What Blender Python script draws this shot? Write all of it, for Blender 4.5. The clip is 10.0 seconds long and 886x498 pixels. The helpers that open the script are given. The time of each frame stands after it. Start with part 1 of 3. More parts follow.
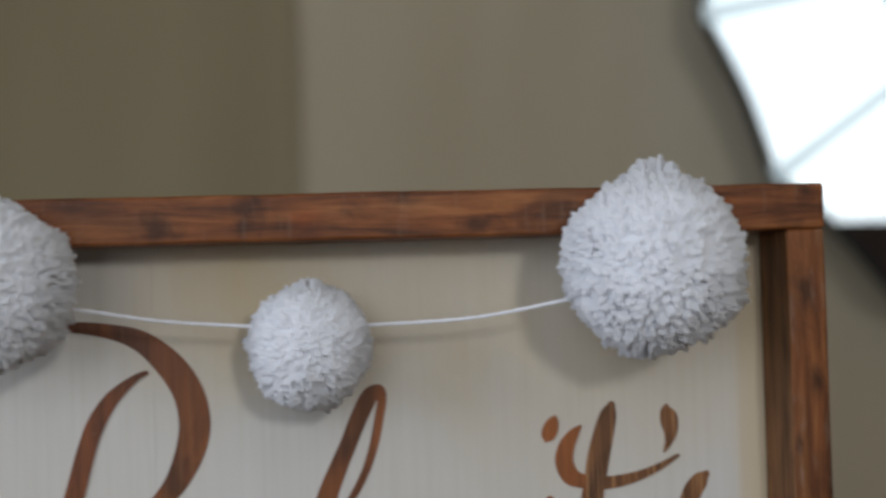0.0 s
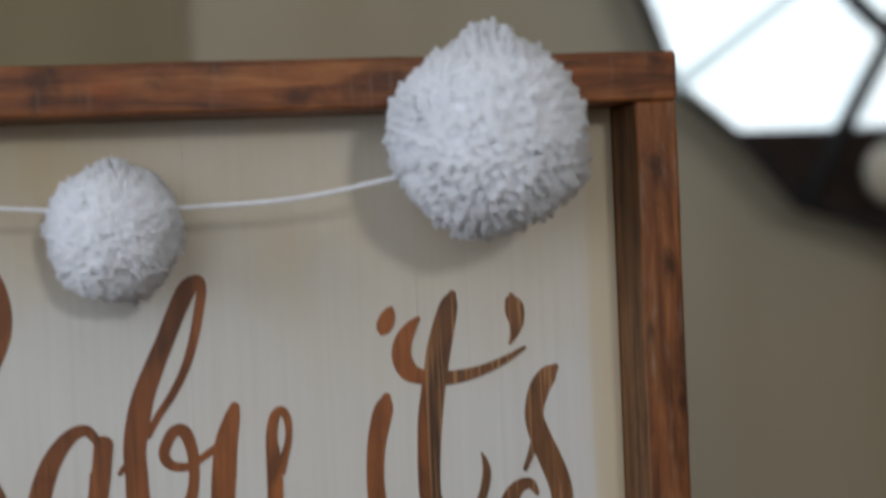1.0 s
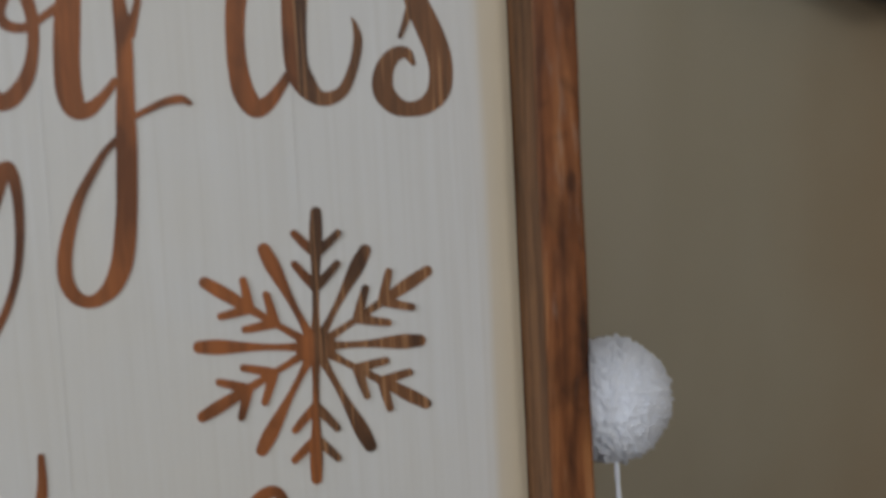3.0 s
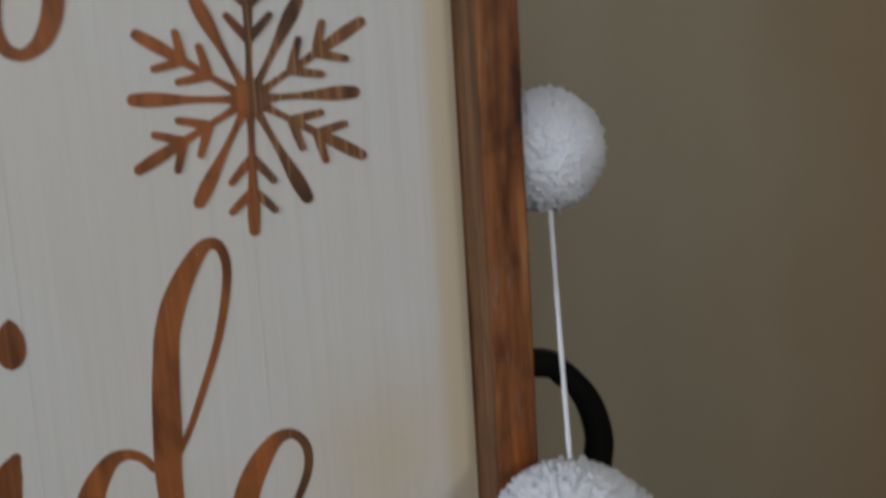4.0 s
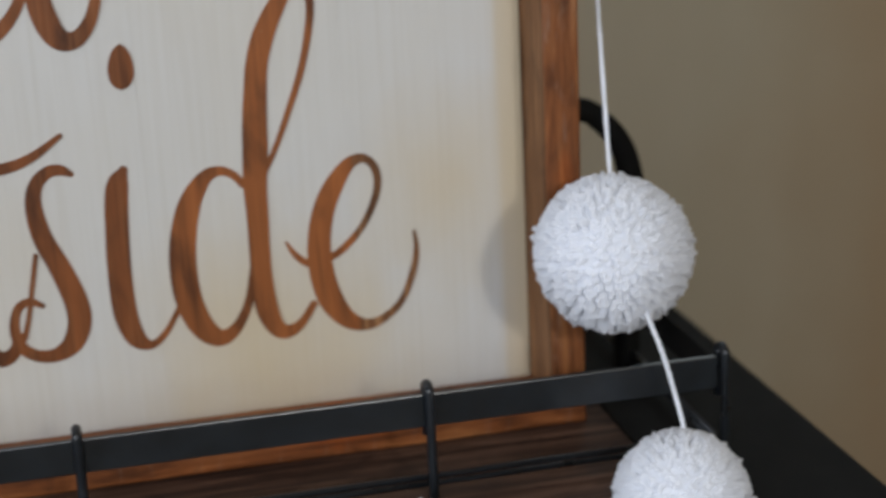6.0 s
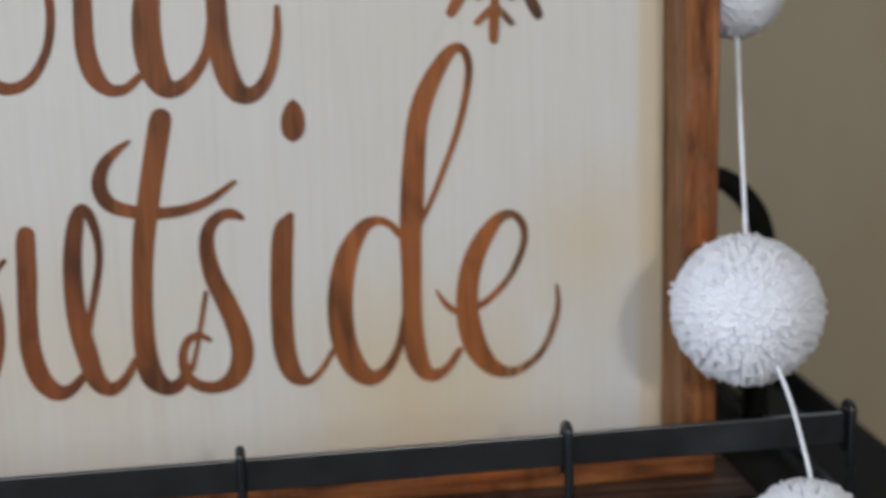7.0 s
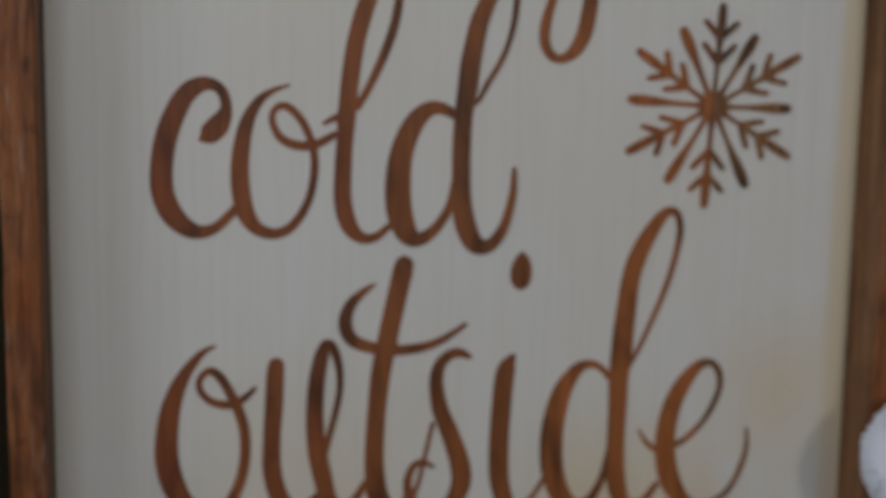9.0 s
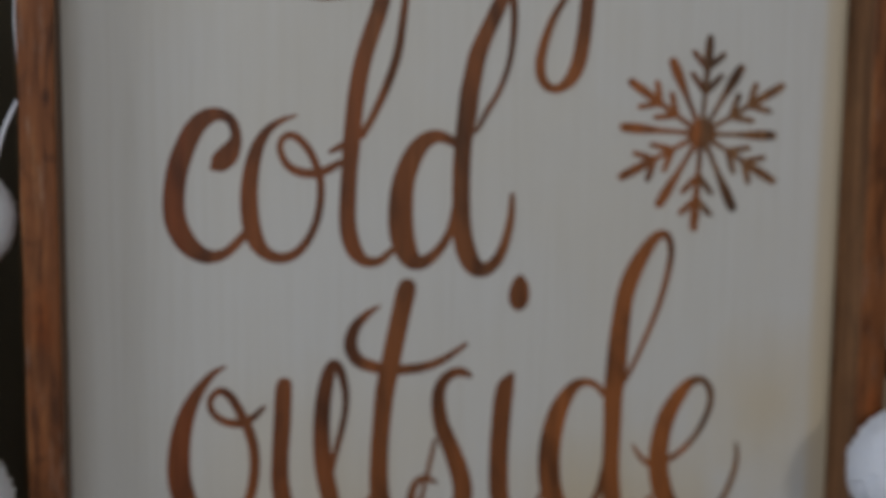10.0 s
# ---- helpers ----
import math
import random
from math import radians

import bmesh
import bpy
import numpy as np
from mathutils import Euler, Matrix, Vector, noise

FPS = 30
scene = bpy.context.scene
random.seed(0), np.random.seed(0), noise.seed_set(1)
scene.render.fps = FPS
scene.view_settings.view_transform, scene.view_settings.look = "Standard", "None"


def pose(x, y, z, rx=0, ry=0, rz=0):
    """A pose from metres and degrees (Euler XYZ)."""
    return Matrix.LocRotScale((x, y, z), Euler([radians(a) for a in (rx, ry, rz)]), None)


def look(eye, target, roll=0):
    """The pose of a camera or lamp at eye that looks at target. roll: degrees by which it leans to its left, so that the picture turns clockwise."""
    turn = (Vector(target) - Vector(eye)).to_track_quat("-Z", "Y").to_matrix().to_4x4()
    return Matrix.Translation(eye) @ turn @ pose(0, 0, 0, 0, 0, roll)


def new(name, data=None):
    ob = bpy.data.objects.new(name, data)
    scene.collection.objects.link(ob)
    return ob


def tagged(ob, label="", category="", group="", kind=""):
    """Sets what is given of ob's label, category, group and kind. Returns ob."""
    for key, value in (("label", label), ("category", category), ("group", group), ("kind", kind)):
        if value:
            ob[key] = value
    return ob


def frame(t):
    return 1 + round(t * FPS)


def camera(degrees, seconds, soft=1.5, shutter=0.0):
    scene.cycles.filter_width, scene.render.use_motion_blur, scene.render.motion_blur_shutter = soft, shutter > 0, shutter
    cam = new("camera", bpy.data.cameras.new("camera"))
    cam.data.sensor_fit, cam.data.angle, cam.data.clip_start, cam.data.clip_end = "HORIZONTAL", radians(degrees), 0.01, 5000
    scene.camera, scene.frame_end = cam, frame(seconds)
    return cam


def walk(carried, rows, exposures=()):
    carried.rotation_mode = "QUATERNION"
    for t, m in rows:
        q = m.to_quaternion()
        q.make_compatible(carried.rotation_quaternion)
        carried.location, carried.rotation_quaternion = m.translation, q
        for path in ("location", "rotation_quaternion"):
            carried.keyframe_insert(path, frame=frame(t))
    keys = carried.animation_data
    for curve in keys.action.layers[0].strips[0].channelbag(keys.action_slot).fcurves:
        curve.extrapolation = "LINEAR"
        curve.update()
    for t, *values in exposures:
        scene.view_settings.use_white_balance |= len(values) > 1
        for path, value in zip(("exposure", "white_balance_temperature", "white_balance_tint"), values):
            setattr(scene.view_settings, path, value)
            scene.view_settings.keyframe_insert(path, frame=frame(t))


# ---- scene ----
cam = camera(30.50, 10.0, soft=3.0, shutter=0.4)
cam.data.dof.use_dof = True
cam.data.dof.focus_distance = 0.75
cam.data.dof.aperture_fstop = 4.4
PATH = [
    (0, (-0.1647, -0.7871, 1.4713), (-0.0393, 0.2046, 1.4979), -1.67),
    (0.5, (-0.1333, -0.7613, 1.4619), (0.0154, 0.2273, 1.4846), -2.47),
    (1, (-0.1119, -0.7328, 1.4479), (0.0560, 0.2528, 1.4297), -2.34),
    (1.5, (-0.1025, -0.7027, 1.4352), (0.0611, 0.2812, 1.3634), -2.94),
    (2, (-0.0959, -0.6882, 1.4227), (0.0748, 0.2912, 1.3147), -2.50),
    (2.5, (-0.0916, -0.6816, 1.3874), (0.0940, 0.2927, 1.2594), -2.41),
    (3, (-0.0765, -0.6855, 1.3305), (0.1188, 0.2866, 1.2006), -2.89),
    (3.2, (-0.0747, -0.6867, 1.3186), (0.1214, 0.2836, 1.1773), -3.13),
    (4.3, (-0.0672, -0.7010, 1.3047), (0.1437, 0.2348, 1.0222), -3.66),
    (4.5, (-0.0777, -0.7038, 1.3006), (0.1352, 0.2274, 1.0047), -3.81),
    (5, (-0.0909, -0.7332, 1.2897), (0.1350, 0.1898, 0.9784), -3.22),
    (5.2, (-0.0920, -0.7488, 1.2827), (0.1369, 0.1724, 0.9682), -2.91),
    (6.3, (-0.1403, -0.8250, 1.2368), (0.0461, 0.1179, 0.9605), -2.34),
    (6.5, (-0.1415, -0.8358, 1.2364), (0.0276, 0.1132, 0.9703), -1.96),
    (7, (-0.1584, -0.8606, 1.2336), (-0.0150, 0.1022, 1.0046), -1.57),
    (7.5, (-0.2025, -0.8796, 1.2439), (-0.0624, 0.0891, 1.0386), -0.34),
    (8, (-0.2545, -0.8926, 1.2642), (-0.1092, 0.0782, 1.0732), 0.23),
    (8.5, (-0.2850, -0.9025, 1.2752), (-0.1348, 0.0698, 1.0962), 0.84),
    (9, (-0.3014, -0.9179, 1.2835), (-0.1472, 0.0544, 1.1079), 0.94),
    (9.5, (-0.3197, -0.9308, 1.2794), (-0.1538, 0.0424, 1.1201), 0.79),
    (10, (-0.3197, -0.9548, 1.2831), (-0.1534, 0.0191, 1.1287), 0.66),
]
EXPOSURES = [(0.0, -0.14), (0.5, -0.14), (1.0, -0.17), (1.5, -0.12), (2.0, -0.06), (2.5, -0.08), (3.2, -0.13), (4.4, -0.29), (5.0, -0.31), (5.4, -0.14), (6.2, 0.42), (6.5, 0.48), (7.0, 0.36), (7.5, 0.01), (8.0, -0.21), (9.0, -0.44), (10.0, -0.53)]
walk(cam, [(t, look(eye, target, roll)) for t, eye, target, roll in PATH], EXPOSURES)

# ---- light ----
world = bpy.data.worlds.new("world")
scene.world = world
world.use_nodes = True
wn = world.node_tree
sky = wn.nodes.new("ShaderNodeTexSky")
sky.sky_type = "NISHITA"
sky.sun_disc = False
sky.sun_elevation = radians(35)
sky.sun_rotation = radians(150)
wn.links.new(sky.outputs[0], wn.nodes["Background"].inputs[0])
wn.nodes["Background"].inputs[1].default_value = 0.1


def area(name, at, target, size_x, size_y, power, colour):
    lamp = bpy.data.lights.new(name, "AREA")
    lamp.shape, lamp.size, lamp.size_y, lamp.energy, lamp.color = "RECTANGLE", size_x, size_y, power, colour
    ob = new(name, lamp)
    ob.matrix_world = look(at, target)
    return ob


SH = 0.9                       # top of the shelf
Z0 = 1.143                     # height of the snowflake's lowest tip
GROUND = -0.3                  # the floor
KEY_AT, FILL_AT, SIDE_AT = (0.42, -3.3, 2.15), (-1.2, -3.3, 2.08), (-2.5, -1.5, 1.98)
area("window_light_small", KEY_AT, (KEY_AT[0], 0, KEY_AT[2]), 0.28, 0.3, 23.5, (0.99, 0.965, 0.93))
area("window_light_large", FILL_AT, (FILL_AT[0], 0, FILL_AT[2]), 1.4, 1.5, 26, (0.855, 0.905, 1.0))
area("window_light_side", SIDE_AT, (0, SIDE_AT[1], SIDE_AT[2]), 1.2, 1.4, 35, (0.83, 0.885, 1.0))


# ---- materials ----
class Mat:
    """A small builder for node materials."""

    def __init__(self, name, rough=0.5, metal=0.0, spec=0.5):
        self.m = bpy.data.materials.new(name)
        self.m.use_nodes = True
        self.t = self.m.node_tree
        self.p = self.t.nodes["Principled BSDF"]
        self.p.inputs["Roughness"].default_value = rough
        self.p.inputs["Metallic"].default_value = metal
        self.p.inputs["Specular IOR Level"].default_value = spec

    def n(self, kind, **values):
        node = self.t.nodes.new("ShaderNode" + kind)
        for k, v in values.items():
            node.inputs[k.replace("_", " ")].default_value = v
        return node

    def link(self, a, b):
        self.t.links.new(a, b)

    def coords(self, scale, shuffle=True):
        """World position, stretched; each object's grain is shifted by its own random number."""
        geo = self.n("NewGeometry")
        vec = geo.outputs["Position"]
        if shuffle:
            info = self.n("ObjectInfo")
            mul = self.n("VectorMath")
            mul.operation = "SCALE"
            mul.inputs[0].default_value = (3.1, 1.7, 2.3)
            self.link(info.outputs["Random"], mul.inputs["Scale"])
            add = self.n("VectorMath")
            add.operation = "ADD"
            self.link(vec, add.inputs[0])
            self.link(mul.outputs[0], add.inputs[1])
            vec = add.outputs[0]
        mp = self.n("Mapping", Scale=scale)
        self.link(vec, mp.inputs["Vector"])
        return mp.outputs[0]

    def noise(self, vec, scale=1.0, detail=5.0, rough=0.55, distort=0.0):
        nz = self.n("TexNoise", Scale=scale, Detail=detail, Roughness=rough, Distortion=distort)
        self.link(vec, nz.inputs["Vector"])
        return nz.outputs["Fac"]

    def ramp(self, fac, *stops):
        r = self.n("ValToRGB")
        e = r.color_ramp.elements
        while len(e) < len(stops):
            e.new(0.5)
        for el, (at, c) in zip(e, stops):
            el.position, el.color = at, (*c, 1) if len(c) == 3 else c
        self.link(fac, r.inputs[0])
        return r.outputs[0]

    def mix(self, fac, a, b, how="MIX"):
        x = self.n("MixRGB")
        x.blend_type = how
        for k, v in ((0, fac), (1, a), (2, b)):
            if isinstance(v, (int, float)):
                x.inputs[k].default_value = v
            elif isinstance(v, tuple):
                x.inputs[k].default_value = (*v, 1)
            else:
                self.link(v, x.inputs[k])
        return x.outputs[0]

    def colour(self, out):
        self.link(out, self.p.inputs["Base Color"])
        return self

    def bump(self, fac, strength=0.2, distance=0.001):
        b = self.n("Bump", Strength=strength, Distance=distance)
        self.link(fac, b.inputs["Height"])
        self.link(b.outputs[0], self.p.inputs["Normal"])
        return self


def grey(v):
    return (v, v, v)


def wood(name, dark, mid, light, grain, rough=0.5, knots=0.6, bump=0.25, spec=0.4, spots=(), worn=0.0):
    """Stained pine. grain: the stretch of the fibres along x, y and z."""
    w = Mat(name, rough, spec=spec)
    vec = w.coords(grain)
    fibre = w.noise(vec, 1.0, 8, 0.62, 0.6)
    col = w.ramp(fibre, (0.34, dark), (0.5, mid), (0.66, light))
    fine = w.noise(vec, 7.0, 4, 0.6)
    col = w.mix(0.35, col, w.ramp(fine, (0.3, grey(0.6)), (0.7, grey(1.15))), "MULTIPLY")
    loose = w.coords(tuple(0.2 * g + 20 for g in grain))
    blot = w.noise(loose, 1.0, 3, 0.5, 0.8)
    col = w.mix(knots, col, w.ramp(blot, (0.36, grey(0.22)), (0.46, grey(0.9)), (0.68, grey(1.25))), "MULTIPLY")
    # dark knots and stain that soaked in unevenly
    knot = w.noise(w.coords(tuple(0.06 * g + 38 for g in grain)), 1.0, 2, 0.5, 1.2)
    col = w.mix(knots, col, w.ramp(knot, (0.60, grey(1.0)), (0.70, grey(0.35))), "MULTIPLY")
    # single knots (dark) and patches where the stain took differently: x, z, half sizes, tone
    pos = w.n("NewGeometry").outputs["Position"]
    ragged = w.noise(w.coords((140, 140, 90), False), 1.0, 3, 0.6)
    for x, z, a, b, tone in spots:
        off = w.n("VectorMath")
        off.operation = "SUBTRACT"
        w.link(pos, off.inputs[0])
        off.inputs[1].default_value = (x, 0, z)
        mul = w.n("VectorMath")
        mul.operation = "MULTIPLY"
        w.link(off.outputs[0], mul.inputs[0])
        mul.inputs[1].default_value = (1 / a, 0, 1 / b)
        size = w.n("VectorMath")
        size.operation = "LENGTH"
        w.link(mul.outputs[0], size.inputs[0])
        edge = w.n("Math")
        edge.operation = "MULTIPLY_ADD"
        w.link(ragged, edge.inputs[0])
        edge.inputs[1].default_value = 0.9
        w.link(size.outputs["Value"], edge.inputs[2])
        col = w.mix(w.ramp(edge.outputs[0], (0.55, grey(0.85)), (1.0, grey(0.0))), col, w.mix(1.0, col, tone, "MULTIPLY"))
    if worn:
        rub = w.noise(w.coords((240, 240, 34), False), 1.0, 4, 0.6)
        col = w.mix(w.ramp(rub, (0.58, grey(0.0)), (0.7, grey(worn))), col, (0.30, 0.22, 0.17))
    w.colour(col)
    w.bump(fibre, bump, 0.0006)
    return w.m


KNOT, RED, PALE = (0.28, 0.26, 0.26), (1.25, 0.95, 0.55), (1.15, 1.25, 1.5)
FRAME_Z = wood("stained_wood_upright", (0.085, 0.028, 0.0085), (0.19, 0.063, 0.0185), (0.29, 0.116, 0.039), (150, 150, 13), 0.55, 0.4, spec=0.28, worn=0.35, spots=(
    (0.1035, 1.468, 0.011, 0.024, KNOT), (0.107, 1.425, 0.008, 0.02, KNOT), (0.098, 1.395, 0.004, 0.012, KNOT), (0.111, 1.362, 0.006, 0.013, KNOT),
    (0.109, 1.268, 0.006, 0.016, KNOT), (0.103, 1.225, 0.012, 0.03, PALE), (0.112, 1.20, 0.006, 0.05, KNOT), (0.104, 1.32, 0.01, 0.03, PALE),
    (0.106, 1.035, 0.013, 0.028, RED), (0.112, 1.12, 0.007, 0.05, PALE), (-0.385, 1.225, 0.006, 0.012, KNOT), (-0.39, 1.10, 0.012, 0.05, RED)))
FRAME_X = wood("stained_wood_level", (0.075, 0.023, 0.006), (0.185, 0.056, 0.0138), (0.29, 0.11, 0.034), (13, 150, 150), 0.52, 0.45, spec=0.28, worn=0.12, spots=(
    (-0.16, 1.508, 0.017, 0.022, KNOT), (-0.134, 1.505, 0.016, 0.014, RED), (-0.2, 1.503, 0.026, 0.014, KNOT), (-0.09, 1.513, 0.034, 0.007, PALE),
    (-0.055, 1.502, 0.018, 0.009, KNOT), (0.06, 1.51, 0.034, 0.009, RED), (0.105, 1.514, 0.012, 0.014, KNOT), (-0.02, 0.91, 0.06, 0.014, RED)))
FRAME_IN = wood("thin_stain_inner_face", (0.09, 0.04, 0.015), (0.19, 0.085, 0.034), (0.3, 0.15, 0.065), (190, 190, 9), 0.6, 0.3, spec=0.25)
DECK = wood("shelf_wood", (0.02, 0.011, 0.008), (0.06, 0.031, 0.02), (0.12, 0.068, 0.045), (9, 170, 170), 0.62, 0.5, spec=0.2)
DARK_WOOD = wood("dark_cabinet_wood", (0.006, 0.004, 0.003), (0.018, 0.011, 0.007), (0.03, 0.02, 0.012), (60, 60, 6), 0.5, 0.4)


def letter_wood():
    """Bare stained planks that show where the paint was masked off: every plank has its own tone, the last one is striped."""
    w = Mat("letter_wood", 0.52, spec=0.35)
    sep = w.n("SeparateXYZ")
    w.link(w.n("NewGeometry").outputs["Position"], sep.inputs[0])
    plank = w.n("MapRange")
    for key, value in (("From Min", -0.4), ("From Max", 0.1)):
        plank.inputs[key].default_value = value
    w.link(sep.outputs["X"], plank.inputs["Value"])

    def by_plank(*values):
        r = w.n("ValToRGB")
        r.color_ramp.interpolation = "CONSTANT"
        e = r.color_ramp.elements
        while len(e) < 5:
            e.new(0.5)
        for el, at, c in zip(e, (0.0, 0.182, 0.388, 0.594, 0.803), values):
            el.position, el.color = at, (*c, 1)
        w.link(plank.outputs[0], r.inputs[0])
        return r.outputs[0]

    col = by_plank((0.17, 0.044, 0.0108), (0.172, 0.05, 0.0126), (0.178, 0.055, 0.0134), (0.245, 0.077, 0.0185), (0.145, 0.06, 0.021))
    fibre = w.noise(w.coords((170, 40, 7), False), 1.0, 7, 0.6, 0.7)
    col = w.mix(0.9, col, w.ramp(fibre, (0.3, grey(0.55)), (0.5, grey(1.0)), (0.7, grey(1.3))), "MULTIPLY")
    soak = w.noise(w.coords((34, 34, 13), False), 1.0, 3, 0.55, 0.9)
    col = w.mix(0.75, col, w.ramp(soak, (0.36, grey(0.3)), (0.5, grey(0.92)), (0.66, grey(1.2))), "MULTIPLY")
    stripe = w.noise(w.coords((520, 1, 9), False), 1.0, 2, 0.5, 0.25)
    much = w.mix(1.0, w.ramp(stripe, (0.54, grey(0.0)), (0.62, grey(1.0))), by_plank(grey(0.1), grey(0.1), grey(0.14), grey(0.05), grey(0.75)), "MULTIPLY")
    col = w.mix(much, col, (0.35, 0.175, 0.075))
    # specks of paint and scratches
    speck = w.noise(w.coords((420, 420, 300), False), 1.0, 3, 0.6)
    col = w.mix(w.ramp(speck, (0.74, grey(0.0)), (0.78, grey(0.6))), col, (0.5, 0.42, 0.3))
    w.colour(col)
    w.bump(fibre, 0.12, 0.0005)
    return w.m


LETTER = letter_wood()


def white_paint():
    w = Mat("brushed_white_paint", 0.55, spec=0.35)
    streak = w.noise(w.coords((330, 40, 7)), 1.0, 6, 0.6, 0.3)
    col = w.ramp(streak, (0.28, (0.525, 0.517, 0.488)), (0.5, (0.553, 0.55, 0.528)), (0.72, (0.57, 0.57, 0.553)))
    cloud = w.noise(w.coords((7, 7, 5), False), 1.0, 3, 0.5, 0.4)
    col = w.mix(w.ramp(cloud, (0.42, grey(0.0)), (0.68, grey(0.3))), col, (0.54, 0.485, 0.37))
    # yellow bleed of knots through the paint
    geo = w.n("NewGeometry")
    warp = w.noise(w.coords((30, 30, 18), False), 1.0, 3, 0.5)
    for x, z, size, much in ((-0.165, 1.478, 0.055, 0.75), (0.055, 1.03, 0.05, 0.5), (-0.06, 0.955, 0.07, 0.45), (0.02, 1.462, 0.085, 0.5), (-0.085, 1.475, 0.06, 0.45), (-0.02, 0.935, 0.08, 0.4), (-0.23, 0.98, 0.08, 0.3)):
        d = w.n("VectorMath")
        d.operation = "DISTANCE"
        w.link(geo.outputs["Position"], d.inputs[0])
        d.inputs[1].default_value = (x, 0, z)
        add = w.n("Math")
        add.operation = "MULTIPLY_ADD"
        w.link(warp, add.inputs[0])
        add.inputs[1].default_value = size * 0.9
        w.link(d.outputs["Value"], add.inputs[2])
        fade = w.ramp(add.outputs[0], (0.0, grey(much)), (0.5 * size, grey(much)), (min(1.7 * size, 1), grey(0.0)))
        col = w.mix(fade, col, (0.52, 0.395, 0.20))
    # a yellowed strip of bare primer along the right-hand edge
    sep = w.n("SeparateXYZ")
    w.link(geo.outputs["Position"], sep.inputs[0])
    edge = w.n("Math")
    edge.operation = "MULTIPLY_ADD"
    w.link(w.noise(w.coords((60, 60, 5), False), 1.0, 3), edge.inputs[0])
    edge.inputs[1].default_value = 0.006
    w.link(sep.outputs["X"], edge.inputs[2])
    strip = w.ramp(edge.outputs[0], (0.0815, grey(0.0)), (0.0845, grey(0.62)), (0.0975, grey(0.85)))
    col = w.mix(strip, col, (0.50, 0.405, 0.26))
    w.colour(col)
    w.bump(streak, 0.22, 0.0004)
    return w.m


PAINT = white_paint()


def metal_black():
    w = Mat("black_powder_coat", 0.38, 0.0, 0.55)
    f = w.noise(w.coords((900, 900, 900)), 1.0, 3)
    patch = w.noise(w.coords((35, 35, 35)), 1.0, 4)
    w.colour(w.ramp(patch, (0.35, (0.006, 0.0075, 0.009)), (0.7, (0.013, 0.017, 0.022))))
    w.bump(f, 0.15, 0.0003)
    w.link(w.ramp(patch, (0.3, grey(0.24)), (0.7, grey(0.4))), w.p.inputs["Roughness"])
    return w.m


BLACK = metal_black()


def satin_bar():
    w = Mat("satin_blue_black_steel", 0.3, 0.0, 0.8)
    f = w.noise(w.coords((50, 50, 50)), 1.0, 4)
    w.colour(w.ramp(f, (0.35, (0.005, 0.007, 0.009)), (0.7, (0.011, 0.015, 0.019))))
    w.bump(w.noise(w.coords((700, 700, 700)), 1.0, 3), 0.15, 0.0003)
    return w.m


SATIN = satin_bar()


def yarn_white():
    w = Mat("white_yarn", 0.9, spec=0.15)
    f = w.noise(w.coords((600, 600, 600)), 1.0, 4)
    tuft = w.n("NewGeometry")
    col = w.ramp(tuft.outputs["Random Per Island"], (0.0, (0.88, 0.915, 0.985)), (1.0, (0.915, 0.945, 1.0)))
    w.colour(w.mix(0.3, col, w.ramp(f, (0.3, grey(0.92)), (0.7, grey(1.02))), "MULTIPLY"))
    w.p.inputs["Sheen Weight"].default_value = 0.3
    w.p.inputs["Sheen Roughness"].default_value = 0.6
    # light passes through the loose fibres
    thin = w.n("BsdfTranslucent")
    thin.inputs["Color"].default_value = (0.91, 0.94, 1.0, 1)
    both = w.n("MixShader")
    both.inputs[0].default_value = 0.22
    w.link(w.p.outputs[0], both.inputs[1])
    w.link(thin.outputs[0], both.inputs[2])
    w.link(both.outputs[0], w.t.nodes["Material Output"].inputs["Surface"])
    return w.m


YARN = yarn_white()


def wall_paint(name, a, b, shaded_end=None):
    w = Mat(name, 0.85, spec=0.2)
    big = w.noise(w.coords((2.4, 2.4, 0.6), False), 1.0, 3)
    fine = w.noise(w.coords((160, 160, 160), False), 1.0, 3)
    col = w.ramp(big, (0.3, a), (0.7, b))
    if shaded_end:
        # browner towards +x: the wall's shaded far end, put into its colour with noise
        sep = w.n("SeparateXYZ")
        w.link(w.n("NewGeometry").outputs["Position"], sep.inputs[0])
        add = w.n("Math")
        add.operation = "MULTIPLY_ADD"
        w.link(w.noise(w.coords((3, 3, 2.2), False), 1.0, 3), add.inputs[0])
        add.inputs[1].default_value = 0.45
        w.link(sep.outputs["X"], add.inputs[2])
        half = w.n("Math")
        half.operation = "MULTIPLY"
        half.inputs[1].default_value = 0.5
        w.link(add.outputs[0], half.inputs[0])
        col = w.mix(w.ramp(half.outputs[0], (0.55, grey(0.0)), (0.72, grey(1.0))), col, shaded_end)
    w.colour(col)
    w.bump(fine, 0.12, 0.001)
    return w.m


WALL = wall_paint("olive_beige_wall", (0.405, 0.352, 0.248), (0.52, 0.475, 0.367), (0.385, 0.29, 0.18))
# the projecting piece is set darker than WALL
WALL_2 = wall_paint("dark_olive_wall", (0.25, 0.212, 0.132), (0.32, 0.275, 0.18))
CEIL = wall_paint("ceiling_white", (0.74, 0.72, 0.68), (0.8, 0.78, 0.74))
FLOOR = wood("floor_oak", (0.09, 0.058, 0.036), (0.15, 0.104, 0.068), (0.21, 0.155, 0.105), (5, 60, 60), 0.4, 0.3)


def plain(name, col, rough=0.6, spread=0.12, scale=80, spec=0.5):
    w = Mat(name, rough, 0.0, spec)
    f = w.noise(w.coords(grey(scale)), 1.0, 4)
